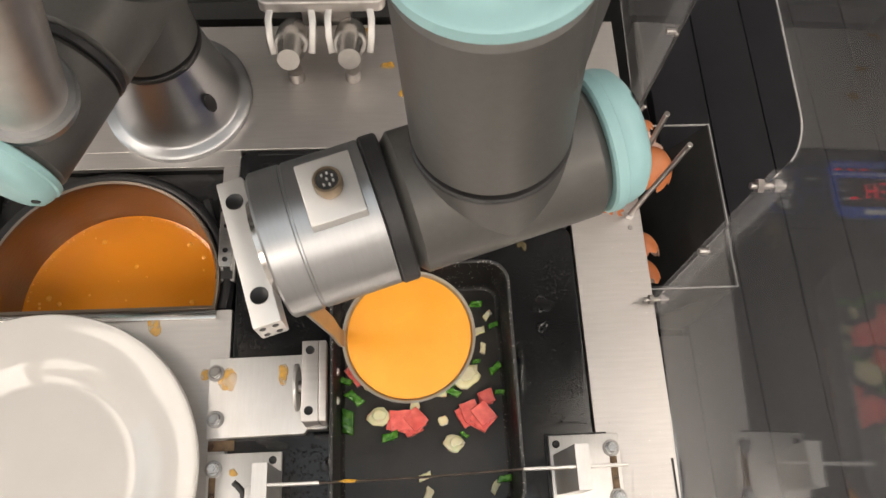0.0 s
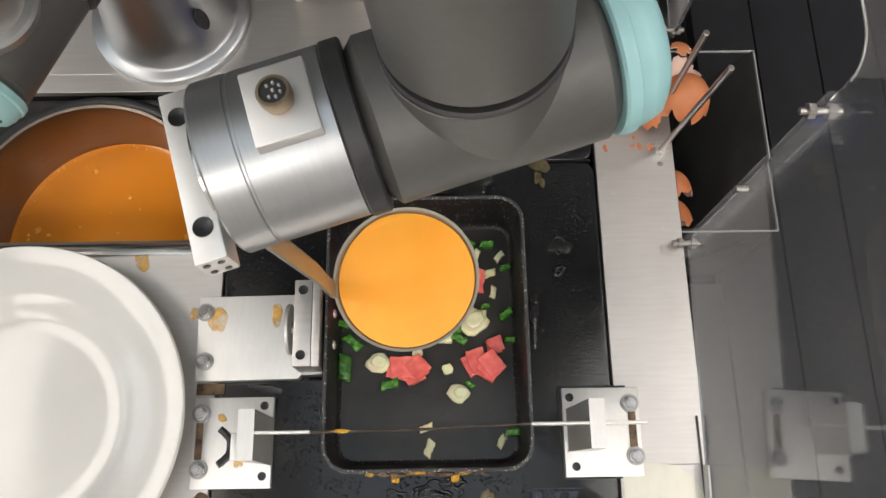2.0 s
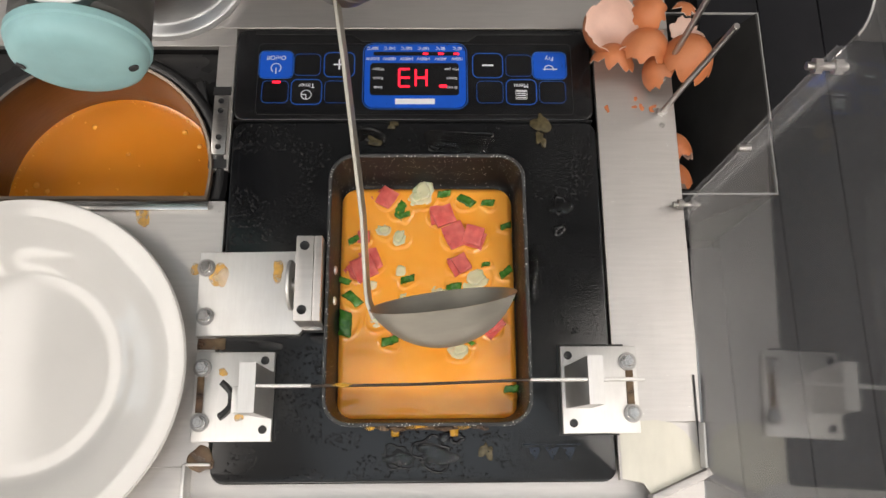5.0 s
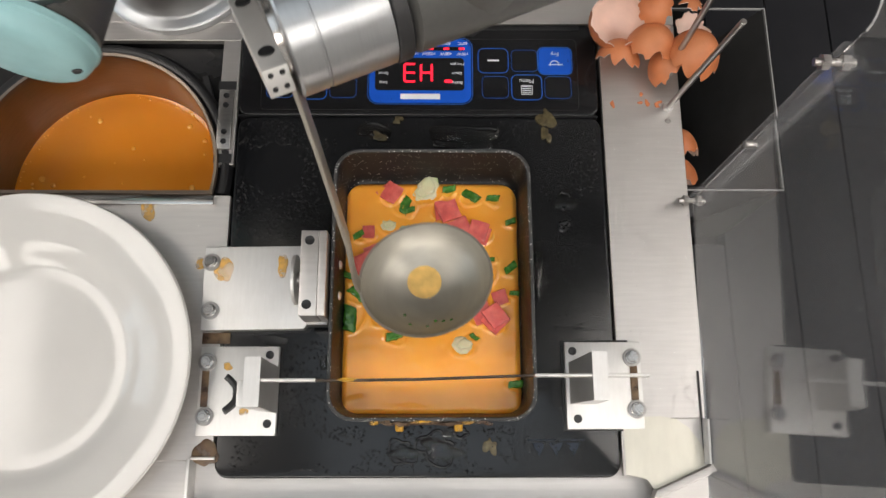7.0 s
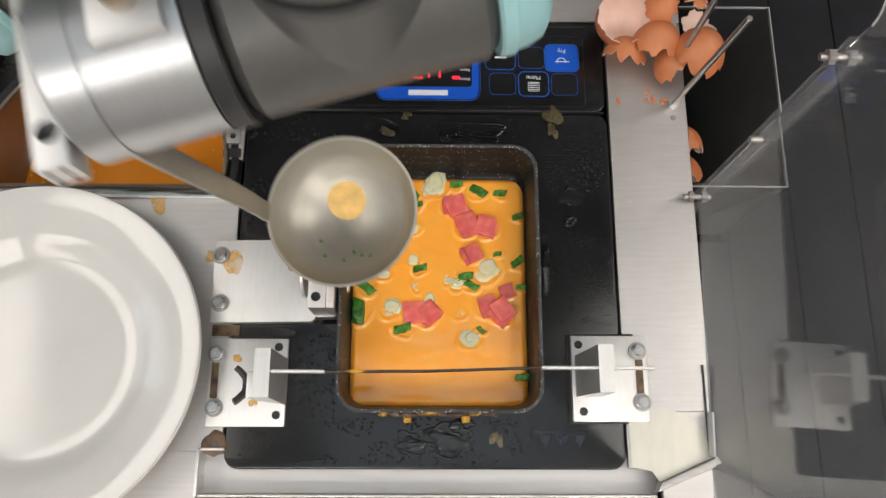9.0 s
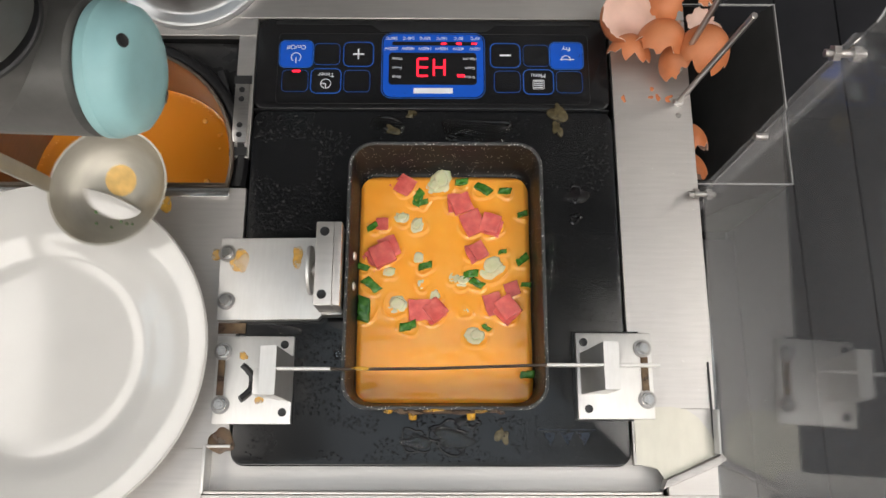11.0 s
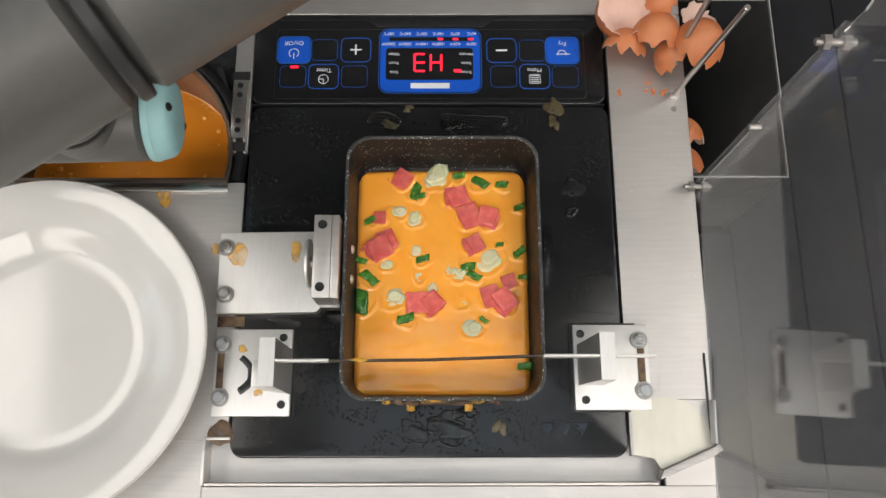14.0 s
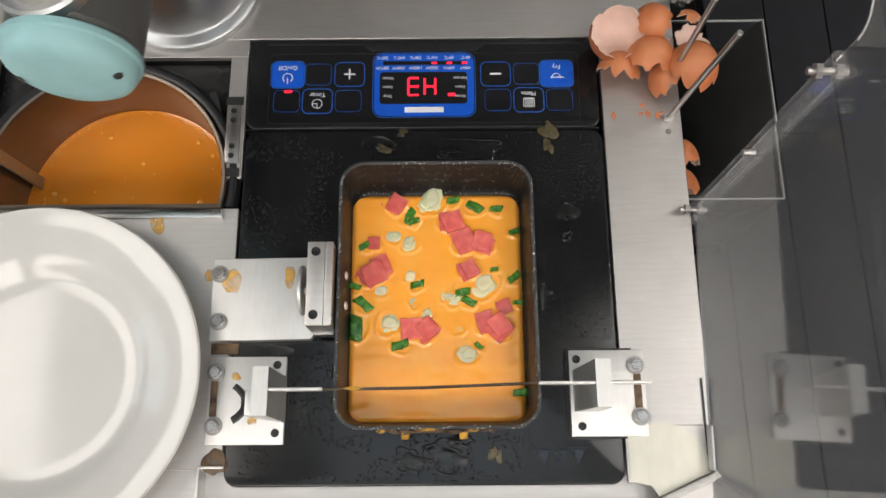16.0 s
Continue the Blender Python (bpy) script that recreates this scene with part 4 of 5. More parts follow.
for x, y in ((0.1503, 0.2751), (0.1733, 0.2835), (0.1775, 0.2761), (0.1872, 0.2770), (0.1850, 0.2745), (0.1640, 0.3680), (0.172, 0.2765)):
    thing("shell_chip", blob(x, y, rnd.uniform(0.0015, 0.0032), rnd.uniform(0.0015, 0.003), 0.0001, 0.0006, rnd.randint(0, 999), 9, 0.5), SHELL_OUT, "small brown egg shell chip on the deck", "egg shell", "egg shell chips")

for x0, y0, z0, x1, y1, z1 in ((0.193, 0.272, 0.0, 0.2025, 0.270, 0.130), (0.1945, 0.302, 0.0, 0.1935, 0.301, 0.121)):
    pin = thing("guide_pin", rod((x0, y0, z0), (x1, y1, z1), 0.0022, 14, None, None, 0.0005), STEEL_DARK, "thin steel guide pin screwed into the deck", "pin", "guide pins")
    part("nut", rod((x0, y0, z0 + 0.0003), (x0 + 0.0003, y0, z0 + 0.004), 0.0040, 6), STEEL_PALE, pin, "steel hexagon nut")

bin_ = thing("waste_bin", None, None, "open black waste bin with a thin pale rim", "bin")
BX0, BX1, BY0, BY1, BZ = 0.2075, 0.2880, 0.212, 0.3720, -0.020
part("bin_floor", box(BX0, BX1, BY0, BY1, -0.16, -0.156), BIN_BLACK, bin_)
part("bin_side", box(BX0, BX0 + 0.002, BY0, BY1, -0.155, BZ), BIN_BLACK, bin_)
part("bin_side", loft([[(BX1, BY0, -0.155), (BX1, BY1, -0.155), (BX1 - 0.06, BY1, -0.155), (BX1 - 0.06, BY0, -0.155)], [(BX1, BY0, BZ), (BX1, BY1, BZ), (BX1 - 0.0015, BY1, BZ), (BX1 - 0.0015, BY0, BZ)]]), BIN_GREY, bin_, "sloping dark grey side")
part("bin_side", box(BX0 + 0.002, BX1 - 0.061, BY0, BY0 + 0.002, -0.155, BZ), BIN_BLACK, bin_)
part("bin_side", box(BX0 + 0.002, BX1 - 0.061, BY1 - 0.002, BY1, -0.155, BZ), BIN_BLACK, bin_)
for b in ((BX0, BX1, BY0 - 0.0007, BY0), (BX0, BX1, BY1, BY1 + 0.0007), (BX1, BX1 + 0.0007, BY0 - 0.0007, BY1 + 0.0007)):
    part("rim", box(*b, BZ - 0.002, BZ + 0.0003), ACRYLIC_EDGE, bin_, "thin pale rim")

# neighbouring dark machine bed beyond the clear wall, in long boards
bed = thing("machine_bed", None, None, "dark grey boarded bed beyond the clear wall", "bed", kind="structure")
for i in range(20):
    x0 = 0.235 + i * 0.0660
    if x0 < 0.29:
        part("board", box(x0, x0 + 0.0645, -0.60, BY0 - 0.002, -0.20, -0.18, 0.0008), DARK_FLOOR, bed)
    else:
        part("board", box(x0, x0 + 0.0645, -0.60, 0.772, -0.20, -0.18, 0.0008), DARK_FLOOR, bed)
part("bed_body", box(0.300, 1.58, -0.58, 0.765, -0.92, -0.2005), BIN_GREY, bed)
WX, WT = 0.2060, 0.003
clear = thing("clear_wall", None, None, "clear acrylic side wall with a rounded opening", "screen", kind="structure",
              m=Matrix.Translation((WX, 0.197, 0)) @ pose(0, 0, 0, 0, 0, -1.7) @ Matrix.Translation((-WX, -0.197, 0)))


def acrylic(name, bm, label="", edge=None):
    ob = part(name, bm, ACRYLIC_STRIP if name == "edge_strip" else ACRYLIC, clear, label)
    ob.visible_shadow = False
    return ob


def yz_prism(pts, x0, x1):
    return loft([[(x0, y, z) for y, z in pts], [(x1, y, z) for y, z in pts]])


OY0, OY1, OZ1, OR = 0.197, 0.372, 0.262, 0.018
arc = [(OY0 + OR - OR * math.cos(radians(a)), OZ1 - OR + OR * math.sin(radians(a))) for a in range(0, 91, 15)]
arc2 = [(OY1 - OR + OR * math.sin(radians(a)), OZ1 - OR + OR * math.cos(radians(a))) for a in range(0, 91, 15)]
acrylic("acrylic_sheet", yz_prism([(-0.45, 0.001), (OY0, 0.001), (OY0, OZ1 - OR)] + arc[1:] + arc2 + [(OY1, 0.001), (0.60, 0.001), (0.60, 0.75), (-0.45, 0.75)], WX, WX + WT), "clear acrylic sheet")
edge = [(WX + WT / 2, y, z) for y, z in [(OY0, OZ1 - OR)] + arc[1:] + arc2]
part("cut_edge", sweep(edge, rrect(-0.0012, 0.0012, -0.0004, 0.0004, 0.0003, 2), up=(1, 0, 0)), ACRYLIC_EDGE, clear, "bright cut edge of the opening")
# Thin pale lines set just in front of the strips' edges.
for y in (OY0 - 0.0140, OY0 - 0.0011, OY1 + 0.0011, OY1 + 0.0140):
    part("strip_edge", box(WX - 0.0050, WX - 0.0045, y - 0.0004, y + 0.0004, 0.002, 0.235), STRIP_EDGE, clear, "thin pale edge line of the strip")
acrylic("edge_strip", box(WX - 0.0042, WX - 0.0003, OY0 - 0.014, OY0 - 0.0006, 0.002, 0.235, 0.0006), "clear acrylic edge strip")
acrylic("edge_strip", box(WX - 0.0042, WX - 0.0003, OY1 + 0.0006, OY1 + 0.014, 0.002, 0.235, 0.0006), "clear acrylic edge strip")
for y, s in ((OY0 - 0.003, 1), (OY1 + 0.005, 1)):
    for z, big in ((0.006, 1), (0.116, 0), (0.219, 1)):
        if big:
            sc = rod((WX - 0.012, y, z), (WX + 0.010, y, z), 0.0020, 12)
            rod((WX - 0.0050, y, z), (WX - 0.0085, y, z), 0.0042, 6, sc)
            rod((WX + 0.0032, y, z), (WX + 0.0070, y, z), 0.0042, 6, sc)
            part("screw", sc, STEEL_DARK, clear, "steel screw with a nut")
        else:
            part("screw", rod((WX - 0.0055, y, z), (WX + 0.004, y, z), 0.0022, 14), STEEL_DARK, clear, "steel screw head")
part("edge_bracket", box(WX - 0.0020, WX - 0.0003, 0.004, 0.034, 0.001, 0.012, 0.0006), ACRYLIC_EDGE, clear, "thin metal clip along the wall's foot")

# ---- chopped filling in the pan ----
FLOOR_Z = 0.0063
# x, y, half size, turn
HAM_AT = [(-0.0208, 0.1980, 0.0074, -35), (0.0182, 0.1838, 0.0074, 5), (0.0299, 0.1693, 0.0094, 20), (0.0442, 0.1658, 0.0070, 75), (-0.0372, 0.1678, 0.0049, 10), (-0.0392, 0.1435, 0.0082, 25), (-0.0318, 0.1496, 0.0082, 30), (0.0318, 0.1467, 0.0066, 15), (-0.0086, 0.1040, 0.0078, 0), (0.0008, 0.1011, 0.0074, 30), (0.0445, 0.1079, 0.0082, 15), (0.0538, 0.1025, 0.0078, 50), (0.0582, 0.1192, 0.0053, 10)]
PEPPER_AT = [(-0.0105, 0.1882, 0.0070, 70), (-0.0071, 0.1846, 0.0041, 20), (0.0217, 0.2008, 0.0049, 10), (0.0378, 0.1959, 0.0070, -30), (0.0543, 0.1942, 0.0049, 0), (0.0671, 0.1760, 0.0041, 20), (0.0518, 0.1476, 0.0033, 10), (0.0662, 0.1408, 0.0053, 40), (-0.0438, 0.1656, 0.0045, 30), (-0.0505, 0.1350, 0.0049, -20), (-0.0436, 0.1223, 0.0070, -40), (-0.0489, 0.1043, 0.0090, 88), (-0.0051, 0.1363, 0.0053, 15), (0.0279, 0.1305, 0.0057, 10), (0.0324, 0.1237, 0.0053, -30), (0.0682, 0.1225, 0.0037, 0), (0.0394, 0.0909, 0.0033, -40), (-0.0166, 0.0917, 0.0062, 15), (0.0677, 0.0580, 0.0053, 5)]
ONION_AT = [(0.0068, 0.2017, 0.0103, 80), (-0.0226, 0.1727, 0.0057, 0), (-0.0112, 0.1670, 0.0062, 60), (0.0429, 0.1360, 0.0107, 20), (0.0221, 0.1254, 0.0062, 0), (-0.0101, 0.1423, 0.0045, 80), (-0.0067, 0.1224, 0.0045, 0), (-0.0257, 0.1073, 0.0082, 10), (0.0024, 0.1140, 0.0045, 60), (0.0240, 0.1024, 0.0041, 0), (0.0312, 0.0852, 0.0074, 0), (-0.0315, 0.1316, 0.0049, 30), (0.0160, 0.1275, 0.0045, 10), (0.0013, 0.1972, 0.0070, 30)]


def lump(bm, pts, z0, z1, rnd, dx=0.0, dy=0.0, wave=0.0, crisp=False):
    """A soft-edged slab over an outline, with an uneven top."""
    rings = []
    for k, h in ((0.98, 0.0), (1.0, 0.25), (1.0, 0.88), (0.975, 0.99), (0.70, 1.0), (0.35, 1.0)) if crisp else ((0.96, 0.0), (1.0, 0.25), (1.0, 0.70), (0.93, 0.95), (0.70, 1.04), (0.35, 1.0)):
        rings.append([(dx + x * k, dy + y * k, z0 + (z1 - z0) * h + (wave * rnd.uniform(-1, 1) if h > 0.5 else 0)) for x, y in pts])
    return loft(rings, bm=bm)


def outline(r, n, long, rnd, rough):
    out = []
    for i in range(n):
        a = 2 * math.pi * i / n
        k = r * (1 + rnd.uniform(-rough, rough))
        out.append((k * long * math.cos(a), k / long ** 0.5 * math.sin(a)))
    return out


def square(r, n, rnd):
    pts = []
    for i in range(4 * n):
        s, t = divmod(i, n)
        u = -1 + 2 * t / n
        q = ((u, -1), (1, u), (-u, 1), (-1, -u))[s]
        f = 0.985 if t == 0 else 1.0
        pts.append((r * f * q[0] * (1 + rnd.uniform(-0.06, 0.06)), r * f * q[1] * (1 + rnd.uniform(-0.06, 0.06))))
    return pts


def chunk(name, x, y, r, turn, h, material, label, category, group, seed, shape):
    rnd = random.Random(seed)
    bm = bmesh.new()
    if shape == "ham":
        for s in range(2 + seed % 2):
            off = (s - 0.8) * r * 0.32
            a = radians(rnd.uniform(-16, 16))
            long = rnd.uniform(0.80, 1.08)
            pts = [(x * math.cos(a) * long - y * math.sin(a), x * math.sin(a) * long + y * math.cos(a)) for x, y in square(r * 0.98, 3, rnd)]
            lump(bm, pts, h * 0.30 * s, h * (0.55 + 0.25 * s), rnd, off, off * rnd.uniform(-0.5, 0.7), 0.00015, True)
    elif shape == "strip":
        pts = []
        bend = rnd.uniform(-0.18, 0.18)
        for i in range(9):
            u = -1 + i / 4
            pts.append((r * 1.2 * u + r * 0.18, r * (0.58 + 0.08 * rnd.uniform(-1, 1)) + r * bend * u * u))
        for i in range(9):
            u = 1 - i / 4
            pts.append((r * 1.2 * u - r * 0.18, -r * (0.58 + 0.08 * rnd.uniform(-1, 1)) + r * bend * u * u))
        lump(bm, pts, 0, h, rnd, wave=0.0004)
    else:
        lump(bm, outline(r, 14, 1.15, rnd, 0.16), 0, h * 0.9, rnd, wave=0.0004)
        if r > 0.005:
            lump(bm, outline(r * 0.62, 12, 1.2, rnd, 0.15), h * 0.5, h * 1.12, rnd, r * 0.15, r * 0.1, 0.0003)
    return thing(name, bm, material, label, category, group, m=pose(x, y, FLOOR_Z, rnd.uniform(-4, 4), rnd.uniform(-4, 4), turn), angle=60)


for i, (x, y, r, a) in enumerate(HAM_AT):
    chunk("ham_piece", x, y, r, a, 0.0076 + 0.0006 * (i % 3), HAM, "small square slices of pink ham in the pan", "ham", "ham pieces", 100 + i, "ham")
for i, (x, y, r, a) in enumerate(PEPPER_AT):
    chunk("pepper_piece", x, y, r * 0.86, a, 0.0054 + 0.0006 * (i % 3), PEPPER, "chopped glossy green pepper piece in the pan", "pepper", "pepper pieces", 200 + i, "strip")
for i, (x, y, r, a) in enumerate(ONION_AT):
    chunk("onion_piece", x, y, r * 0.95, a, 0.0050 + 0.0003 * (i % 3), ONION, "translucent pale chopped onion piece in the pan", "onion", "onion pieces", 300 + i, "onion")
for i, (x, y, r, a) in enumerate(((0.010, 0.048, 0.0050, 70), (0.008, 0.062, 0.0040, 20), (0.060, 0.052, 0.0040, 60), (0.063, 0.185, 0.0036, 50), (0.055, 0.172, 0.0045, 20), (-0.046, 0.186, 0.0036, 10), (0.046, 0.186, 0.0040, 70), (-0.030, 0.186, 0.0040, 40), (0.058, 0.158, 0.0036, 80))):
    chunk("onion_piece", x, y, r, a, 0.0032, ONION, "translucent pale chopped onion piece in the pan", "onion", "onion pieces", 340 + i, "strip")


LIPS = [(x, y, r, 0.0011) for x, y, r, a in HAM_AT + PEPPER_AT] + [(x, y, r, 0.0009) for x, y, r, a in ONION_AT]


def egg_sheet(x0, x1, y0, y1, r, seed, label, top=0.0, taper=0.005):
    """A soft-edged pool of egg; its top lies at z = top."""
    bm = bmesh.new()
    nx = 150
    ny = int(nx * (y1 - y0) / (x1 - x0))
    grid = []
    for j in range(ny + 1):
        row = []
        for i in range(nx + 1):
            u, v = i / nx, j / ny
            x, y = x0 + (x1 - x0) * u, y0 + (y1 - y0) * v
            # pull the corners in to a rounded outline
            for cx, cy, sx, sy in ((x0 + r, y0 + r, -1, -1), (x1 - r, y0 + r, 1, -1), (x0 + r, y1 - r, -1, 1), (x1 - r, y1 - r, 1, 1)):
                dx, dy = (x - cx) * sx, (y - cy) * sy
                if dx > 0 and dy > 0:
                    k = max(dx, dy) / math.hypot(dx, dy)
                    x, y = cx + dx * k * sx, cy + dy * k * sy
            e = min(x - x0, x1 - x, (y - y0) * 0.005 / taper, y1 - y)
            edge = max(0.0, 1 - e / 0.005)
            z = top - 0.0042 * edge ** 2.2 + 0.0005 * noise.noise((x * 45, y * 45, seed)) + 0.00015 * noise.noise((x * 130, y * 130, seed + 3))
            # egg creeps up round each piece of filling, most on its front side
            creep = 0.0
            for px, py, pr, ph in LIPS:
                d = math.hypot(x - px, y - py)
                if d < pr + 0.006:
                    a = math.atan2(y - py, x - px)
                    w = max(0.08, 0.45 - 0.55 * math.sin(a + 0.5 * math.sin(px * 700)))
                    creep = max(creep, ph * w * math.exp(-((d - pr * 1.15 - 0.0007 * math.sin(3 * a + px * 900)) / 0.0012) ** 2))
            z += creep
            if y < 0.052:
                z += 0.0009 * noise.noise((x * 60, y * 120, 7.7)) * min(1, (0.052 - y) / 0.008)
            row.append(bm.verts.new((x, y, z)))
        grid.append(row)
    for j in range(ny):
        for i in range(nx):
            bm.faces.new((grid[j][i], grid[j][i + 1], grid[j + 1][i + 1], grid[j + 1][i]))
    return thing("egg_pool", bm, EGG, label, "egg", "poured egg", angle=80)


def egg_mound(x, y, rx, ry, h, seed, label):
    """A low uneven mound of egg, highest in the middle."""
    loops, n = [], 56
    for k in (1.0, 0.93, 0.85, 0.75, 0.62, 0.45, 0.25, 0.05):
        lp = []
        for i in range(n):
            a = 2 * math.pi * i / n
            f = k * (1 + 0.16 * math.sin(3 * a + seed) * k + 0.10 * math.sin(5 * a + 2 * seed) * k + 0.05 * math.sin(9 * a) * k)
            px, py = x + rx * f * math.cos(a), y + ry * f * math.sin(a)
            px, py = min(0.0720, max(-0.0540, px)), min(0.2080, max(0.0370, py))
            lp.append((px, py, h * (1 - k * k) - h + 0.0003 * noise.noise((px * 60, py * 60, seed))))
        loops.append(lp)
    return thing("egg_pool", loft(loops, False, True), EGG, label, "egg", "poured egg", angle=80)


mound_back = egg_mound(0.011, 0.150, 0.058, 0.054, 0.0075, 1.0, "first poured egg spreading among the filling")
mound_side = egg_mound(-0.038, 0.070, 0.014, 0.036, 0.0075, 2.5, "tongue of poured egg running to the pan's front")
mound_right = egg_mound(0.048, 0.066, 0.024, 0.036, 0.0075, 4.2, "tongue of poured egg running to the pan's front")
pool_back = egg_sheet(-0.0545, 0.0725, 0.056, 0.2062, 0.017, 3, "poured orange egg spreading round the filling in the pan", 0.0, 0.055)
pool_front = egg_sheet(-0.0545, 0.0725, 0.0365, 0.125, 0.012, 3, "poured orange egg filling the front of the pan", -0.0002)

# ---- egg-tool behind the hob ----
tool = thing("egg_tool", None, None, "stainless tool head with two rounded tips and curved prongs", "tool")
part("head_plate", prism(rrect(-0.122, -0.012, 0.452, 0.500, 0.008), 0.050, 0.062, 0.002), STEEL, tool)
for i in range(5):
    part("slot", box(-0.113 + i * 0.020, -0.105 + i * 0.020, 0.468, 0.474, 0.0621, 0.0628), RUBBER, tool, "dark slot")
for cx in (-0.0945, -0.0435):
    part("rounded_tip", lathe([(0.0, -0.027), (0.0075, -0.0265), (0.0120, -0.022), (0.0142, -0.012), (0.0148, 0.0), (0.0130, 0.012), (0.0105, 0.024), (0.0095, 0.034)], 28, None, True, True), STEEL_POT, tool, "polished rounded steel tip", pose(cx, 0.430, 0.038, 62, 0, 0))
    for s in (-1, 1):
        part("prong", sweep([(cx + s * 0.0175, 0.455, 0.052), (cx + s * 0.019, 0.444, 0.050), (cx + s * 0.0185, 0.432, 0.042), (cx + s * 0.0165, 0.424, 0.030)], rrect(-0.0032, 0.0032, -0.0018, 0.0018, 0.0012, 3)), STEEL_PALE, tool, "curved steel prong")
    part("tip_foot", lathe([(0.0075, 0), (0.0065, 0.012)], 20, None, True, True), STEEL_DARK, tool, "", pose(cx, 0.418, 0.0003))
part("stand", box(-0.09, -0.045, 0.478, 0.498, -0.30, 0.0495), STEEL_DARK, tool)

# ---- robot arm ----
ARM_BASE = Vector((-0.198, 0.397, 0.0))
D1, A2, A3, D4, D5, D6 = 0.15185, -0.325, -0.2132, 0.13105, 0.08535, 0.0921


def arm_frames(q):
    """The six joint frames, in the arm's own space, for joint angles in degrees."""
    m, out = Matrix(), []
    for ang, d, a, al in zip(q, (D1, 0, 0, D4, D5, D6), (0, A2, A3, 0, 0, 0), (90, 0, 0, 90, -90, 0)):
        m = m @ Matrix.Rotation(radians(ang), 4, "Z") @ Matrix.Translation((a, 0, d)) @ Matrix.Rotation(radians(al), 4, "X")
        out.append(m.copy())
    return out


arm = thing("robot_arm", None, None, "grey jointed robot arm with teal end caps on a silver base", "robot arm", m=Matrix.Translation(ARM_BASE))


def tube(a, b, r, bevel=0.004, n=48, bm=None, r2=None):
    return rod(a, b, r, n, bm, r2, bevel)


def end_cap(parent, at, towards, r):
    """A teal cap with a rounded rim and two recessed screws, facing along towards."""
    m = Matrix.Translation(at) @ Vector(towards).to_track_quat("Z", "Y").to_matrix().to_4x4()
    c = part("end_cap", lathe([(r * 1.0, 0.0), (r * 1.035, 0.001), (r * 1.035, 0.005), (r * 1.0, 0.006), (r * 0.985, 0.010), (r * 0.93, 0.0145), (r * 0.80, 0.0175), (r * 0.5, 0.0185), (0.0005, 0.0190)], 48, None, True, True), ARM_CAP, parent, "teal plastic end cap", m)
    for s in (-1, 1):
        part("cap_screw", lathe([(0.0030, 0.0), (0.0028, 0.0008), (0.0016, 0.0004)], 14, None, True, True), RUBBER, c, "dark recessed screw", pose(0.0 + 0.0, s * r * 0.80, 0.0172, -s * 24, 0, 0))
    return c


def seal(parent, a, b, r, name="seal_ring"):
    return part(name, rod(a, b, r, 48, None, None, 0.0008), RUBBER, parent, "black rubber seal ring")


base = part("base", lathe([(0.0635, 0.0), (0.0640, 0.002), (0.0640, 0.007), (0.0620, 0.009), (0.0565, 0.0095), (0.0535, 0.012), (0.0480, 0.035), (0.0430, 0.060), (0.0400, 0.078), (0.0395, 0.084)], 64, None, True, True), ARM_SILVER, arm, "turned silver base")
seal(base, (0, 0, 0.0842), (0, 0, 0.0895), 0.0395)
slot_m = pose(0.038, -0.030, 0.042, 0, 0, -38) @ pose(0, 0, 0, 0, 76, 0)
part("base_slot", lathe([(0.0065, 0.0), (0.006, 0.0012), (0.005, -0.001)], 20, None, True, True), RUBBER, base, "dark oval slot", slot_m @ Matrix.Diagonal((1.6, 0.8, 1, 1)))

shoulder = part("shoulder", join(tube((0, -0.062, 0), (0, 0.045, 0), 0.0385), tube((0, 0, -0.030), (0, 0, 0.066), 0.0385)), ARM_GREY, arm)
seal(shoulder, (0, 0, 0.0662), (0, 0, 0.0720), 0.0390)
end_cap(shoulder, (0, 0, -0.030), (0, 0, -1), 0.0385)

upper = part("upper_arm", tube((-A2, 0, 0.0722), (-A2, 0, 0.150), 0.0385), ARM_GREY, arm)
part("elbow_housing", tube((0, 0, 0.0790), (0, 0, 0.150), 0.0345), ARM_GREY, upper)
part("arm_tube", rod((-A2 - 0.030, 0, 0.118), (0.028, 0, 0.118), 0.0270, 40), make_material("satin_tube", (0.50, 0.48, 0.455), 0.4, 0.9, 0.05, 80, 0.03, 300), upper, "satin metal arm tube")
part("tube_flange", rod((-A2 - 0.030, 0, 0.118), (-A2 - 0.041, 0, 0.118), 0.0335, 40, None, None, 0.002), ARM_SILVER, upper, "silver clamp collar")
part("tube_flange", rod((0.028, 0, 0.118), (0.038, 0, 0.118), 0.0320, 40, None, None, 0.002), ARM_SILVER, upper, "silver clamp collar")
end_cap(upper, (-A2, 0, 0.150), (0, 0, 1), 0.0385)
end_cap(upper, (0, 0, 0.150), (0, 0, 1), 0.0345)
seal(upper, (0, 0, 0.0735), (0, 0, 0.0788), 0.0350)

fore = part("forearm", tube((-A3, 0, -0.010), (-A3, 0, 0.0733), 0.0345), ARM_GREY, arm)
part("wrist_housing", tube((0, 0, -0.004), (0, 0, 0.0600), 0.0300), ARM_GREY, fore)
part("arm_tube", rod((-A3 - 0.028, 0, 0.0275), (0.026, 0, 0.0275), 0.0235, 40), STEEL_POT, fore, "polished metal arm tube")
part("tube_flange", rod((0.024, 0, 0.0275), (0.036, 0, 0.0275), 0.0285, 40, None, None, 0.002), ARM_SILVER, fore, "silver clamp collar")
part("tube_flange", rod((-A3 - 0.026, 0, 0.0275), (-A3 - 0.038, 0, 0.0275), 0.0300, 40, None, None, 0.002), ARM_SILVER, fore, "silver clamp collar")
end_cap(fore, (0, 0, -0.004), (0, 0, -1), 0.0300)
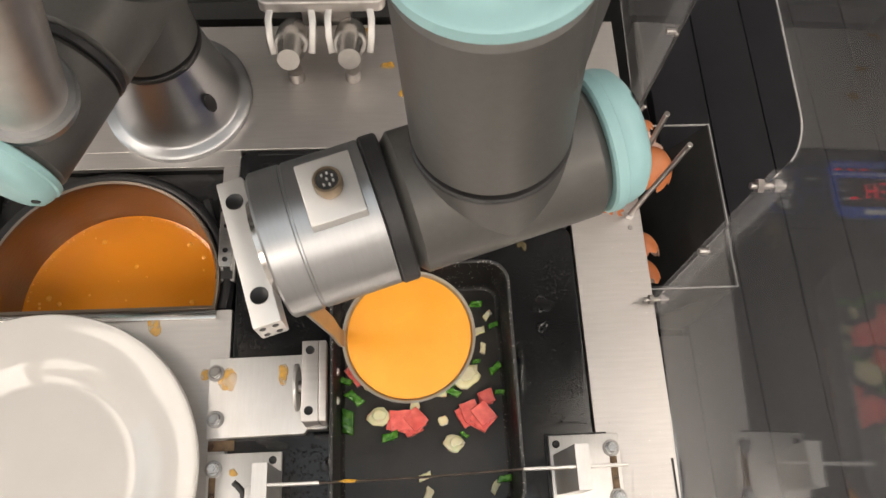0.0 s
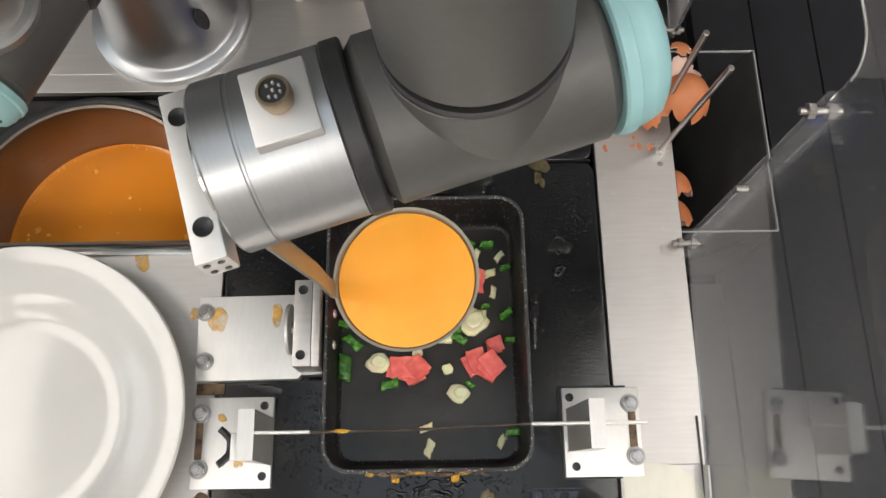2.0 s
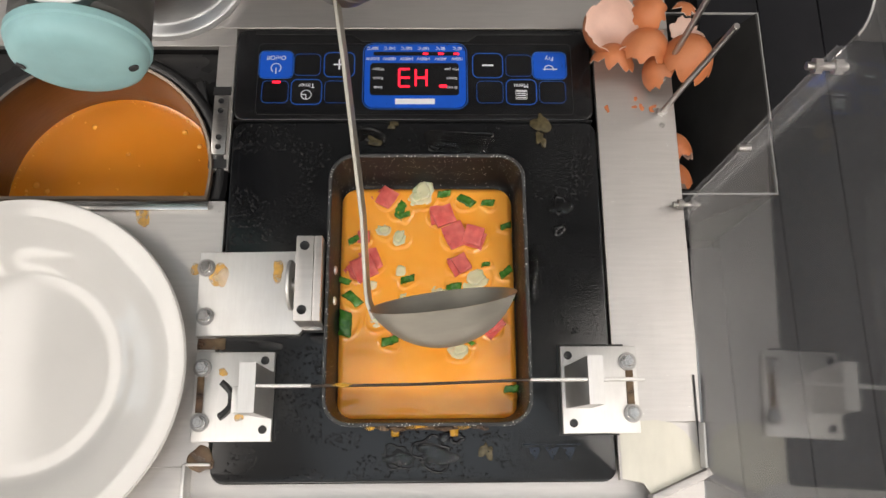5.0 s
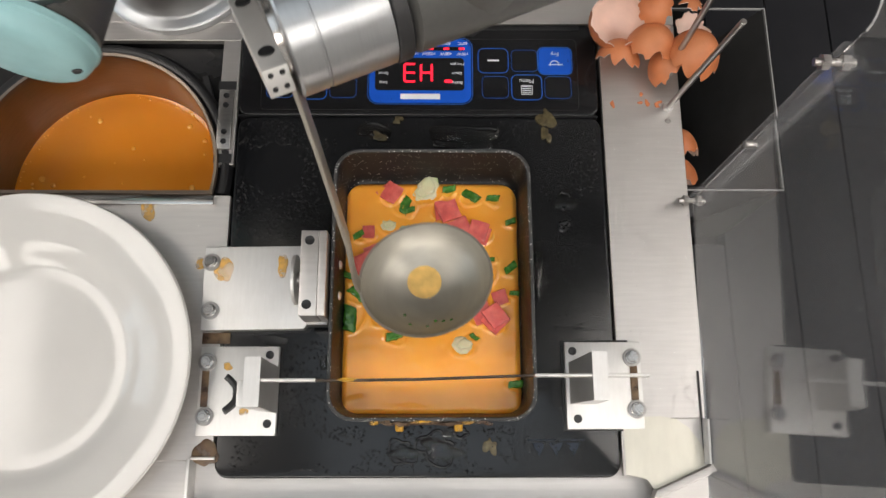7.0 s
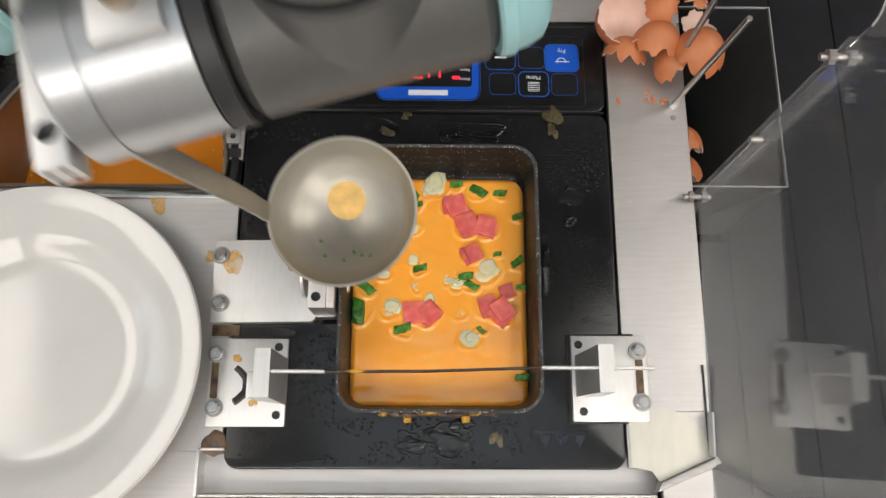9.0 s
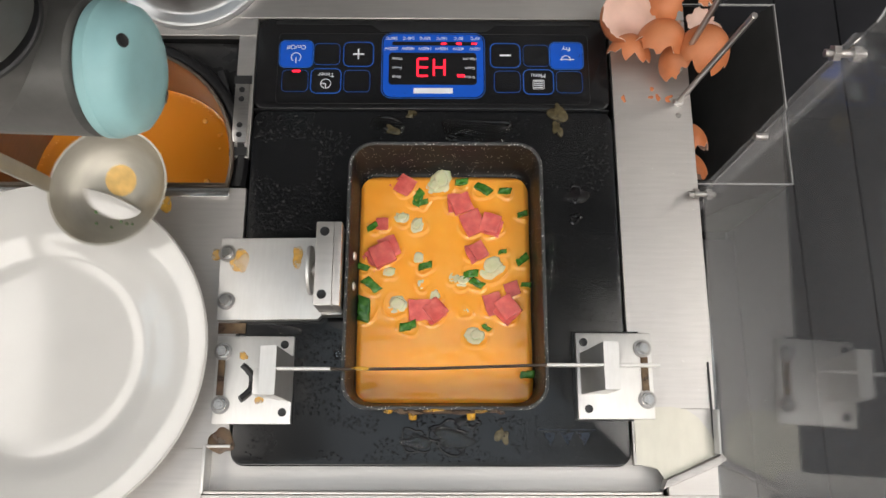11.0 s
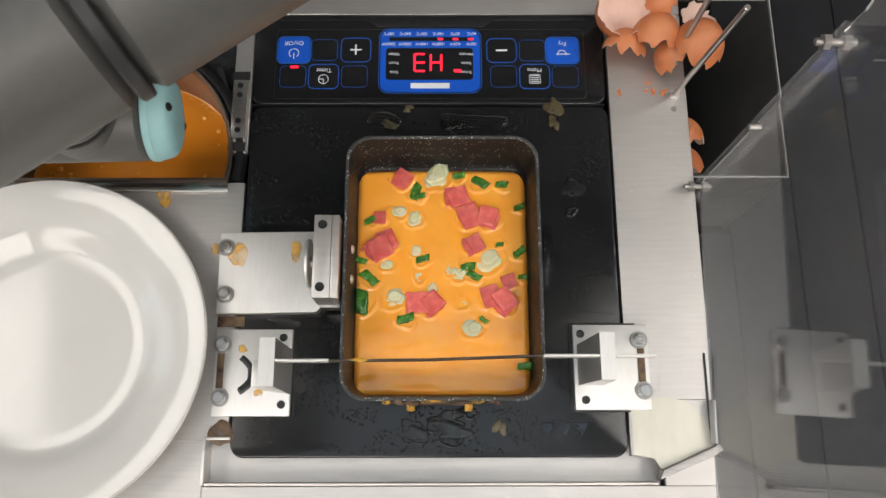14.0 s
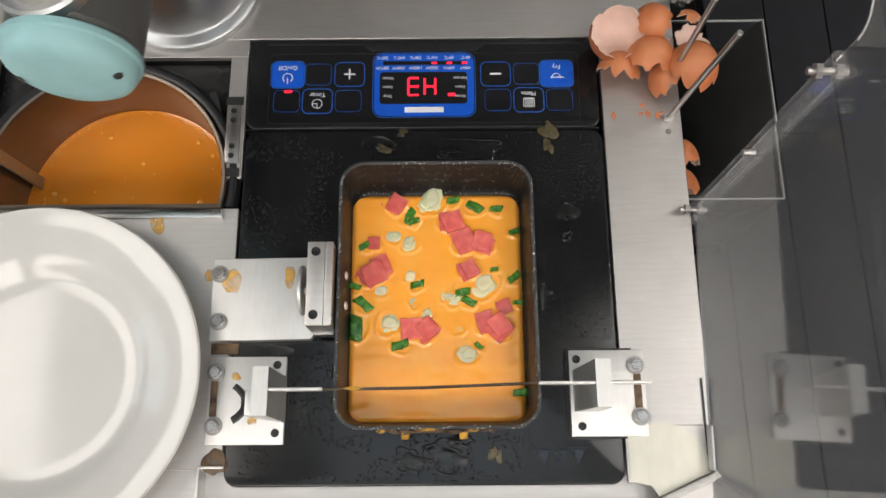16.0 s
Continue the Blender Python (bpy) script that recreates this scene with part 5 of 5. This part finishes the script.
end_cap(fore, (-A3, 0, -0.010), (0, 0, -1), 0.0345)
seal(fore, (0, 0, 0.0602), (0, 0, 0.0655), 0.0306)

wrist_a = part("wrist_joint", join(tube((0, -0.0650, 0), (0, 0.010, 0), 0.0295), tube((0, 0, -0.036), (0, 0, 0.0500), 0.0295)), ARM_GREY, arm)
end_cap(wrist_a, (0, 0, -0.036), (0, 0, -1), 0.0295)
seal(wrist_a, (0, 0, 0.0500), (0, 0, 0.0530), 0.0301)
wrist_b = part("wrist_joint", join(tube((0, 0.0323, 0), (0, -0.004, 0), 0.0294, 0.0005), tube((0, 0, -0.042), (0, 0, 0.0395), 0.0295)), ARM_GREY, arm)
end_cap(wrist_b, (0, 0, -0.042), (0, 0, -1), 0.0290)
seal(wrist_b, (0, 0, 0.0396), (0, 0, 0.0470), 0.0306)
flange = part("tool_flange", lathe([(0.0290, -0.0450), (0.0300, -0.0445), (0.0300, -0.0140), (0.0294, -0.0136), (0.0294, -0.0128), (0.0300, -0.0124), (0.0300, -0.0010), (0.0290, 0.0)], 64, None, True, True), ARM_SILVER, arm, "turned silver tool flange")
part("connector_block", box(-0.0320, -0.0200, -0.0130, 0.0130, -0.0405, -0.0195, 0.0006), STEEL_PALE, flange, "milled connector block")
conn = part("connector", lathe([(0.0048, 0.0), (0.0048, 0.0020), (0.0054, 0.0024), (0.0054, 0.0064), (0.0051, 0.0070), (0.0043, 0.0070), (0.0041, 0.0058)], 28, None, True, True), BRONZE, flange, "round metal plug socket", pose(-0.0320, 0.0, -0.0300, 0, -90, 0))
part("socket", rod((0, 0, 0.0054), (0, 0, 0.0062), 0.0041, 24), RUBBER, conn, "black socket face")
for i in range(7):
    a = radians(51 * i)
    r = 0.0024 if i else 0.0
    part("pin", rod((r * math.cos(a), r * math.sin(a), 0.0060), (r * math.cos(a), r * math.sin(a), 0.0072), 0.00045, 8), STEEL_PALE, conn)
bar = part("clamp_bar", box(-0.0060, 0.0080, -0.0310, 0.0330, 0.0030, 0.0140, 0.0007), STEEL_PALE, flange, "milled clamp bar with two holes")
for y in (-0.0208, 0.0208):
    part("bar_hole", lathe([(0.0036, 0.0), (0.0034, 0.0004), (0.0030, 0.0002)], 20, None, False, True), BLACK_PLASTIC, bar, "drilled hole", pose(-0.0062, y, 0.0085, 0, -90, 0))
for x, z in ((-0.003, 0.006), (0.004, 0.006), (-0.003, 0.011), (0.004, 0.011)):
    part("bar_hole", lathe([(0.0013, 0.0), (0.0012, 0.0003), (0.0010, 0.0002)], 12, None, False, True), BLACK_PLASTIC, bar, "small screw hole", pose(x, 0.0331, z, -90, 0, 0))
part("spacer", lathe([(0.0200, 0.0002), (0.0200, 0.0032)], 36, None, True, True), STEEL_POT, flange)

# ---- ladle: its origin is the flange face, x along the handle ----
LX, LZ, LR = 0.2043, -0.0345, 0.0427
ladle = thing("ladle", None, None, "stainless steel ladle with an upright flat handle, egg clinging inside", "ladle")
LB = 0.027
SR = (LR * LR + LB * LB) / (2 * LB)
prof = [(0.0005, LB)]
for k in range(1, 15):
    th = math.asin(LR / SR) * k / 14 if LB <= SR else 0
    prof.append((SR * math.sin(th), LB - SR + SR * math.cos(th)))
outer = prof[:]
inner = [(max(0.0004, r - 0.0010), z - 0.0010 if i < 10 else z - 0.0002) for i, (r, z) in enumerate(prof)]
bowl_m = Matrix(((0, 0, 1, LX), (0, 1, 0, 0), (-1, 0, 0, LZ), (0, 0, 0, 1)))
part("bowl", lathe(outer + [(LR + 0.0006, -0.0004)] + inner[::-1], 64, None, False, False), STEEL_LADLE, ladle, "polished round ladle bowl", bowl_m)
part("handle", sweep([(0.004, 0.010, 0.0018), (0.060, 0.008, 0.0022), (0.150, 0.003, 0.0050), (0.190, 0.0, 0.0090), (0.200, 0.0, 0.0092), (0.2100, 0.0, 0.0070)], rrect(-0.0055, 0.0055, -0.0011, 0.0011, 0.0005, 3), up=(0, 0, 1)), STEEL_LADLE, ladle, "flat steel handle")
for i, (a, r) in enumerate(((70, 0.024), (95, 0.026), (120, 0.027), (60, 0.027), (140, 0.022), (82, 0.021))):
    x, y = r * math.cos(radians(a)), r * math.sin(radians(a))
    zz = LB - SR + math.sqrt(SR * SR - r * r) - 0.0014
    part("fleck", lathe([(0.0013, 0), (0.0009, 0.0006), (0.0004, 0.0009)], 10, None, True, True), PEPPER, ladle, "", bowl_m @ pose(x, y, zz, 180, 0, 0))


EGG_FILM = make_material("thin_egg_film", (0.66, 0.42, 0.13), 0.3, 0.0, 0.2, 120, 0.1, 200)


def egg_slice(up, depth, seed, label, tip=None):
    """A thin skin of egg in the bowl, level where up points; it starts from the lowest point of the rim, less depth."""
    c = Vector((0, 0, LB - SR))
    n = Vector(up).normalized()
    if tip is not None:
        way = Vector((n.x, n.y, 0)).normalized()
        n = Vector((way.x * math.sin(radians(tip)), way.y * math.sin(radians(tip)), -math.cos(radians(tip))))
    side = Vector((-n.x, -n.y, 0))
    lip = side.normalized() * LR if side.length > 1e-3 else Vector((LR, 0, 0))
    d = (lip - c).dot(n) - depth
    mid = c + n * d
    a = n.orthogonal().normalized()
    b = n.cross(a)
    loops = []
    for k, h in ((0.985, -0.0026), (1.0, -0.0012), (1.0, -0.0004), (0.975, 0.0)):
        e = d + h
        r = max(0.0008, (math.sqrt(max(1e-7, (SR - 0.0013) ** 2 - e * e))) * k)
        lp = []
        for i in range(60):
            t = 2 * math.pi * i / 60
            p = c + n * e + (a * math.cos(t) + b * math.sin(t)) * r
            # stay below the rim
            if p.z < 0.0006:
                p.z = 0.0006
            lp.append(p)
        loops.append(lp)
    bm = loft(loops)
    bm.transform(bowl_m)
    return thing("ladle_egg", bm, EGG_LADLE if seed < 9 else EGG_FILM, label, "egg", "egg carried in the ladle", angle=50), bowl_m @ mid, n


# ---- what moves ----
# seconds and the six joint angles in degrees
ARM_ROWS = [
    (0.00, -24.0, -107.0, -86.8, 199.3, 49.9, -91.8),
    (1.50, -24.4, -107.2, -84.9, 198.6, 49.9, -94.7),
    (2.50, -19.6, -105.3, -99.1, 208.5, 52.0, -86.0),
    (3.00, -9.7, -105.0, -110.3, 210.3, 55.3, -63.2),
    (3.50, -4.5, -107.1, -113.9, 212.9, 62.3, -53.3),
    (3.80, -1.5, -108.6, -116.9, 216.9, 68.8, -47.0),
    (4.00, -0.4, -108.1, -119.3, 224.5, 77.0, -40.5),
    (4.20, 0.0, -105.2, -124.6, 241.7, 88.1, -34.8),
    (4.50, 1.1, -100.3, -133.4, 264.0, 96.6, -24.6),
    (4.70, 1.9, -95.4, -142.0, 287.6, 101.7, -15.4),
    (7.00, -9.7, -105.2, -112.0, 214.0, 56.2, -62.5),
    (7.50, -20.7, -105.5, -96.3, 207.3, 50.6, -90.1),
    (8.00, -22.5, -106.5, -91.5, 201.9, 48.6, -92.3),
    (8.80, -22.6, -105.5, -93.6, 203.3, 48.2, -92.4),
    (9.00, -29.6, -100.7, -91.7, 198.2, 45.6, -94.5),
    (9.20, -25.0, -101.7, -78.9, 168.3, 56.6, -78.1),
    (10.20, -40.7, -92.9, -101.5, 208.2, 47.8, -88.3),
    (11.30, -53.5, -96.5, -141.8, 240.8, 40.6, -96.7),
    (11.50, -54.8, -102.5, -151.4, 257.3, 38.5, -96.0),
    (12.00, -57.2, -132.4, -151.6, 266.9, 24.7, -74.7),
    (12.50, -55.2, -138.1, -152.0, 273.7, 29.7, -75.7),
    (12.80, -54.5, -141.1, -161.5, 301.9, 36.9, -70.6),
    (13.00, -53.4, -142.4, -160.3, 291.0, 32.6, -67.2),
    (13.30, -59.2, -139.8, -162.4, 305.1, 21.2, -81.4),
    (13.50, -60.1, -142.5, -154.7, 278.8, 17.9, -63.1),
    (14.00, -54.6, -144.4, -160.1, 294.6, 32.4, -73.0),
    (14.30, -53.2, -143.9, -161.1, 303.2, 35.3, -80.5),
    (14.50, -54.2, -137.8, -152.1, 273.3, 28.6, -75.4),
    (14.80, -55.6, -123.9, -156.6, 272.2, 33.5, -82.4),
    (15.00, -55.1, -114.3, -160.1, 271.0, 35.3, -87.1),
    (15.30, -51.3, -114.9, -161.7, 277.7, 40.5, -90.3),
    (15.50, -33.3, -120.4, -159.6, 267.8, 50.5, -70.8),
    (15.60, -22.5, -102.2, -144.3, 241.5, 66.2, -70.8),
    (15.70, -12.7, -101.8, -141.2, 236.3, 78.5, -70.8),
    (15.85, -7.9, -93.2, -132.3, 239.2, 76.3, -70.8),
    (16.00, -2.5, -83.0, -115.8, 242.3, 75.3, -70.8),
]
# seconds, then the ladle's place and turn while it is carried
LADLE_ROWS = [
    (0.00, -0.0556, 0.1266, 0.3209, -144.2, 83.2, 35.4),
    (1.50, -0.0561, 0.1232, 0.3285, -165.7, 83.3, 24.9),
    (2.50, -0.0578, 0.1472, 0.2941, 163.4, 83.6, -17.4),
    (3.00, -0.0564, 0.1877, 0.2688, 112.7, 68.8, -67.5),
    (3.50, -0.0486, 0.2103, 0.2495, 98.8, 56.2, -77.9),
    (3.80, -0.0471, 0.2283, 0.2362, 104.2, 49.4, -79.9),
    (4.00, -0.0475, 0.2440, 0.2230, 106.0, 41.0, -80.1),
    (4.20, -0.0475, 0.2630, 0.2000, 110.0, 33.5, -80.0),
    (4.50, -0.0470, 0.2800, 0.1800, 100.0, 24.0, -80.8),
    (4.70, -0.0410, 0.2910, 0.1720, 100.0, 17.5, -82.5),
    (7.00, -0.0517, 0.1849, 0.2609, 103.5, 69.4, -71.6),
    (7.50, -0.0549, 0.1387, 0.3032, -166.7, 84.1, 14.7),
    (8.00, -0.0541, 0.1286, 0.3151, -137.5, 83.0, 43.9),
    (8.80, -0.0633, 0.1322, 0.3111, -148.5, 82.6, 31.6),
    (9.00, -0.1064, 0.1186, 0.3408, -141.3, 81.0, 37.9),
    (9.20, -0.1041, 0.1546, 0.4020, 25.4, 78.7, -145.1),
    (10.20, -0.1896, 0.1353, 0.3243, 133.1, 75.0, -45.6),
    (11.30, -0.3086, 0.2034, 0.2045, -122.1, 84.3, 54.8),
    (11.50, -0.3208, 0.2167, 0.1753, -128.7, 85.5, 48.6),
]
# the ladle at rest in the pot after the arm lets go of it
REST = Matrix(((0, 0, -1, -0.324), (0, -1, 0, 0.248), (-1, 0, 0, 0.075), (0, 0, 0, 1)))


def motions():
    frames = [(t, arm_frames(q)) for t, *q in ARM_ROWS]
    for i, link in enumerate((shoulder, upper, fore, wrist_a, wrist_b, flange)):
        walk(link, [(t, f[i]) for t, f in frames])
    carried = [(t, pose(*p)) for t, *p in LADLE_ROWS]
    rest = [(12.0, Matrix.Translation((0.030, -0.012, 0.075)) @ REST), (12.45, REST), (13.0, REST), (16.0, REST)]
    walk(ladle, carried + rest)
    # the egg leaves the ladle skin by skin and settles in the pan
    def held(t):
        for (t0, m0), (t1, m1) in zip(carried, carried[1:]):
            if t0 <= t <= t1:
                u = (t - t0) / (t1 - t0)
                return Matrix.LocRotScale(m0.translation.lerp(m1.translation, u), m0.to_quaternion().slerp(m1.to_quaternion(), u), None)
    # when the tilt is taken, how far the egg lies tipped, when it leaves and lands, where
    plan = ((0.0, 0, 3.04, 3.32, 0.012, 0.122, "orange beaten egg filling the ladle"), (3.2, 10, 3.36, 3.60, -0.006, 0.140, "orange beaten egg in the tipped ladle"),
            (3.5, 17, 3.66, 3.90, 0.020, 0.120, "orange beaten egg in the tipped ladle"), (3.8, 22, 4.04, 4.25, 0.000, 0.105, "orange beaten egg low in the tipped ladle"),
            (4.1, 28, 4.36, 4.60, 0.026, 0.100, "last orange egg at the ladle's lip"), (4.4, 36, 4.90, 5.15, 0.010, 0.110, "last orange egg at the ladle's lip"))
    for k, (level_at, tip, start, end, x, y, label) in enumerate(plan):
        up = (held(level_at) @ bowl_m).to_3x3().inverted() @ Vector((0, 0, 1))
        skin, middle, n = egg_slice(up, 0.0006 + 0.0008 * (k == 0), k, label, tip)
        face = bowl_m.to_3x3() @ n
        turn = face.rotation_difference(Vector((0, 0, 1)))
        goal = Vector((x, y, FLOOR_Z + 0.0030))
        rows = [(t, f) for t, f in carried if t < start] + [(start, held(start))]
        last = rows[-1][1]
        p0, q0 = last @ middle, last.to_quaternion()
        for j in range(1, 6):
            u = j / 5
            rows.append((start + (end - start) * u, Matrix.Translation(p0.lerp(goal, u)) @ q0.slerp(turn, u).to_matrix().to_4x4() @ Matrix.Translation(-middle)))
        walk(skin, rows + [(end + 0.6, rows[-1][1]), (16.0, rows[-1][1])])
    low = (held(7.0) @ bowl_m).to_3x3().inverted() @ Vector((0, 0, 1))
    rest_skin, _, _ = egg_slice(low, 0.0138, 9, "small orange puddle of egg remaining in the ladle", 15)
    walk(rest_skin, carried + rest)

    def rise(pool, *steps):
        walk(pool, [(t, pose(0, 0, FLOOR_Z + z)) for t, z in ((0.0, steps[0][1]), *steps, (16.0, steps[-1][1]))])
    rise(mound_back, (2.75, -0.0004), (3.1, 0.0016), (3.5, 0.0049), (3.9, 0.0046), (4.4, 0.0040))
    rise(mound_side, (3.05, -0.0004), (3.4, 0.0014), (4.0, 0.0036), (4.6, 0.0038))
    rise(mound_right, (3.10, -0.0004), (3.5, 0.0016), (4.0, 0.0037), (4.6, 0.0038))
    rise(pool_back, (3.3, -0.0050), (3.8, 0.0022), (4.2, 0.0038), (4.8, 0.0046))
    rise(pool_front, (3.8, -0.0050), (4.4, 0.0008), (4.7, 0.0034), (5.2, 0.0046))


motions()
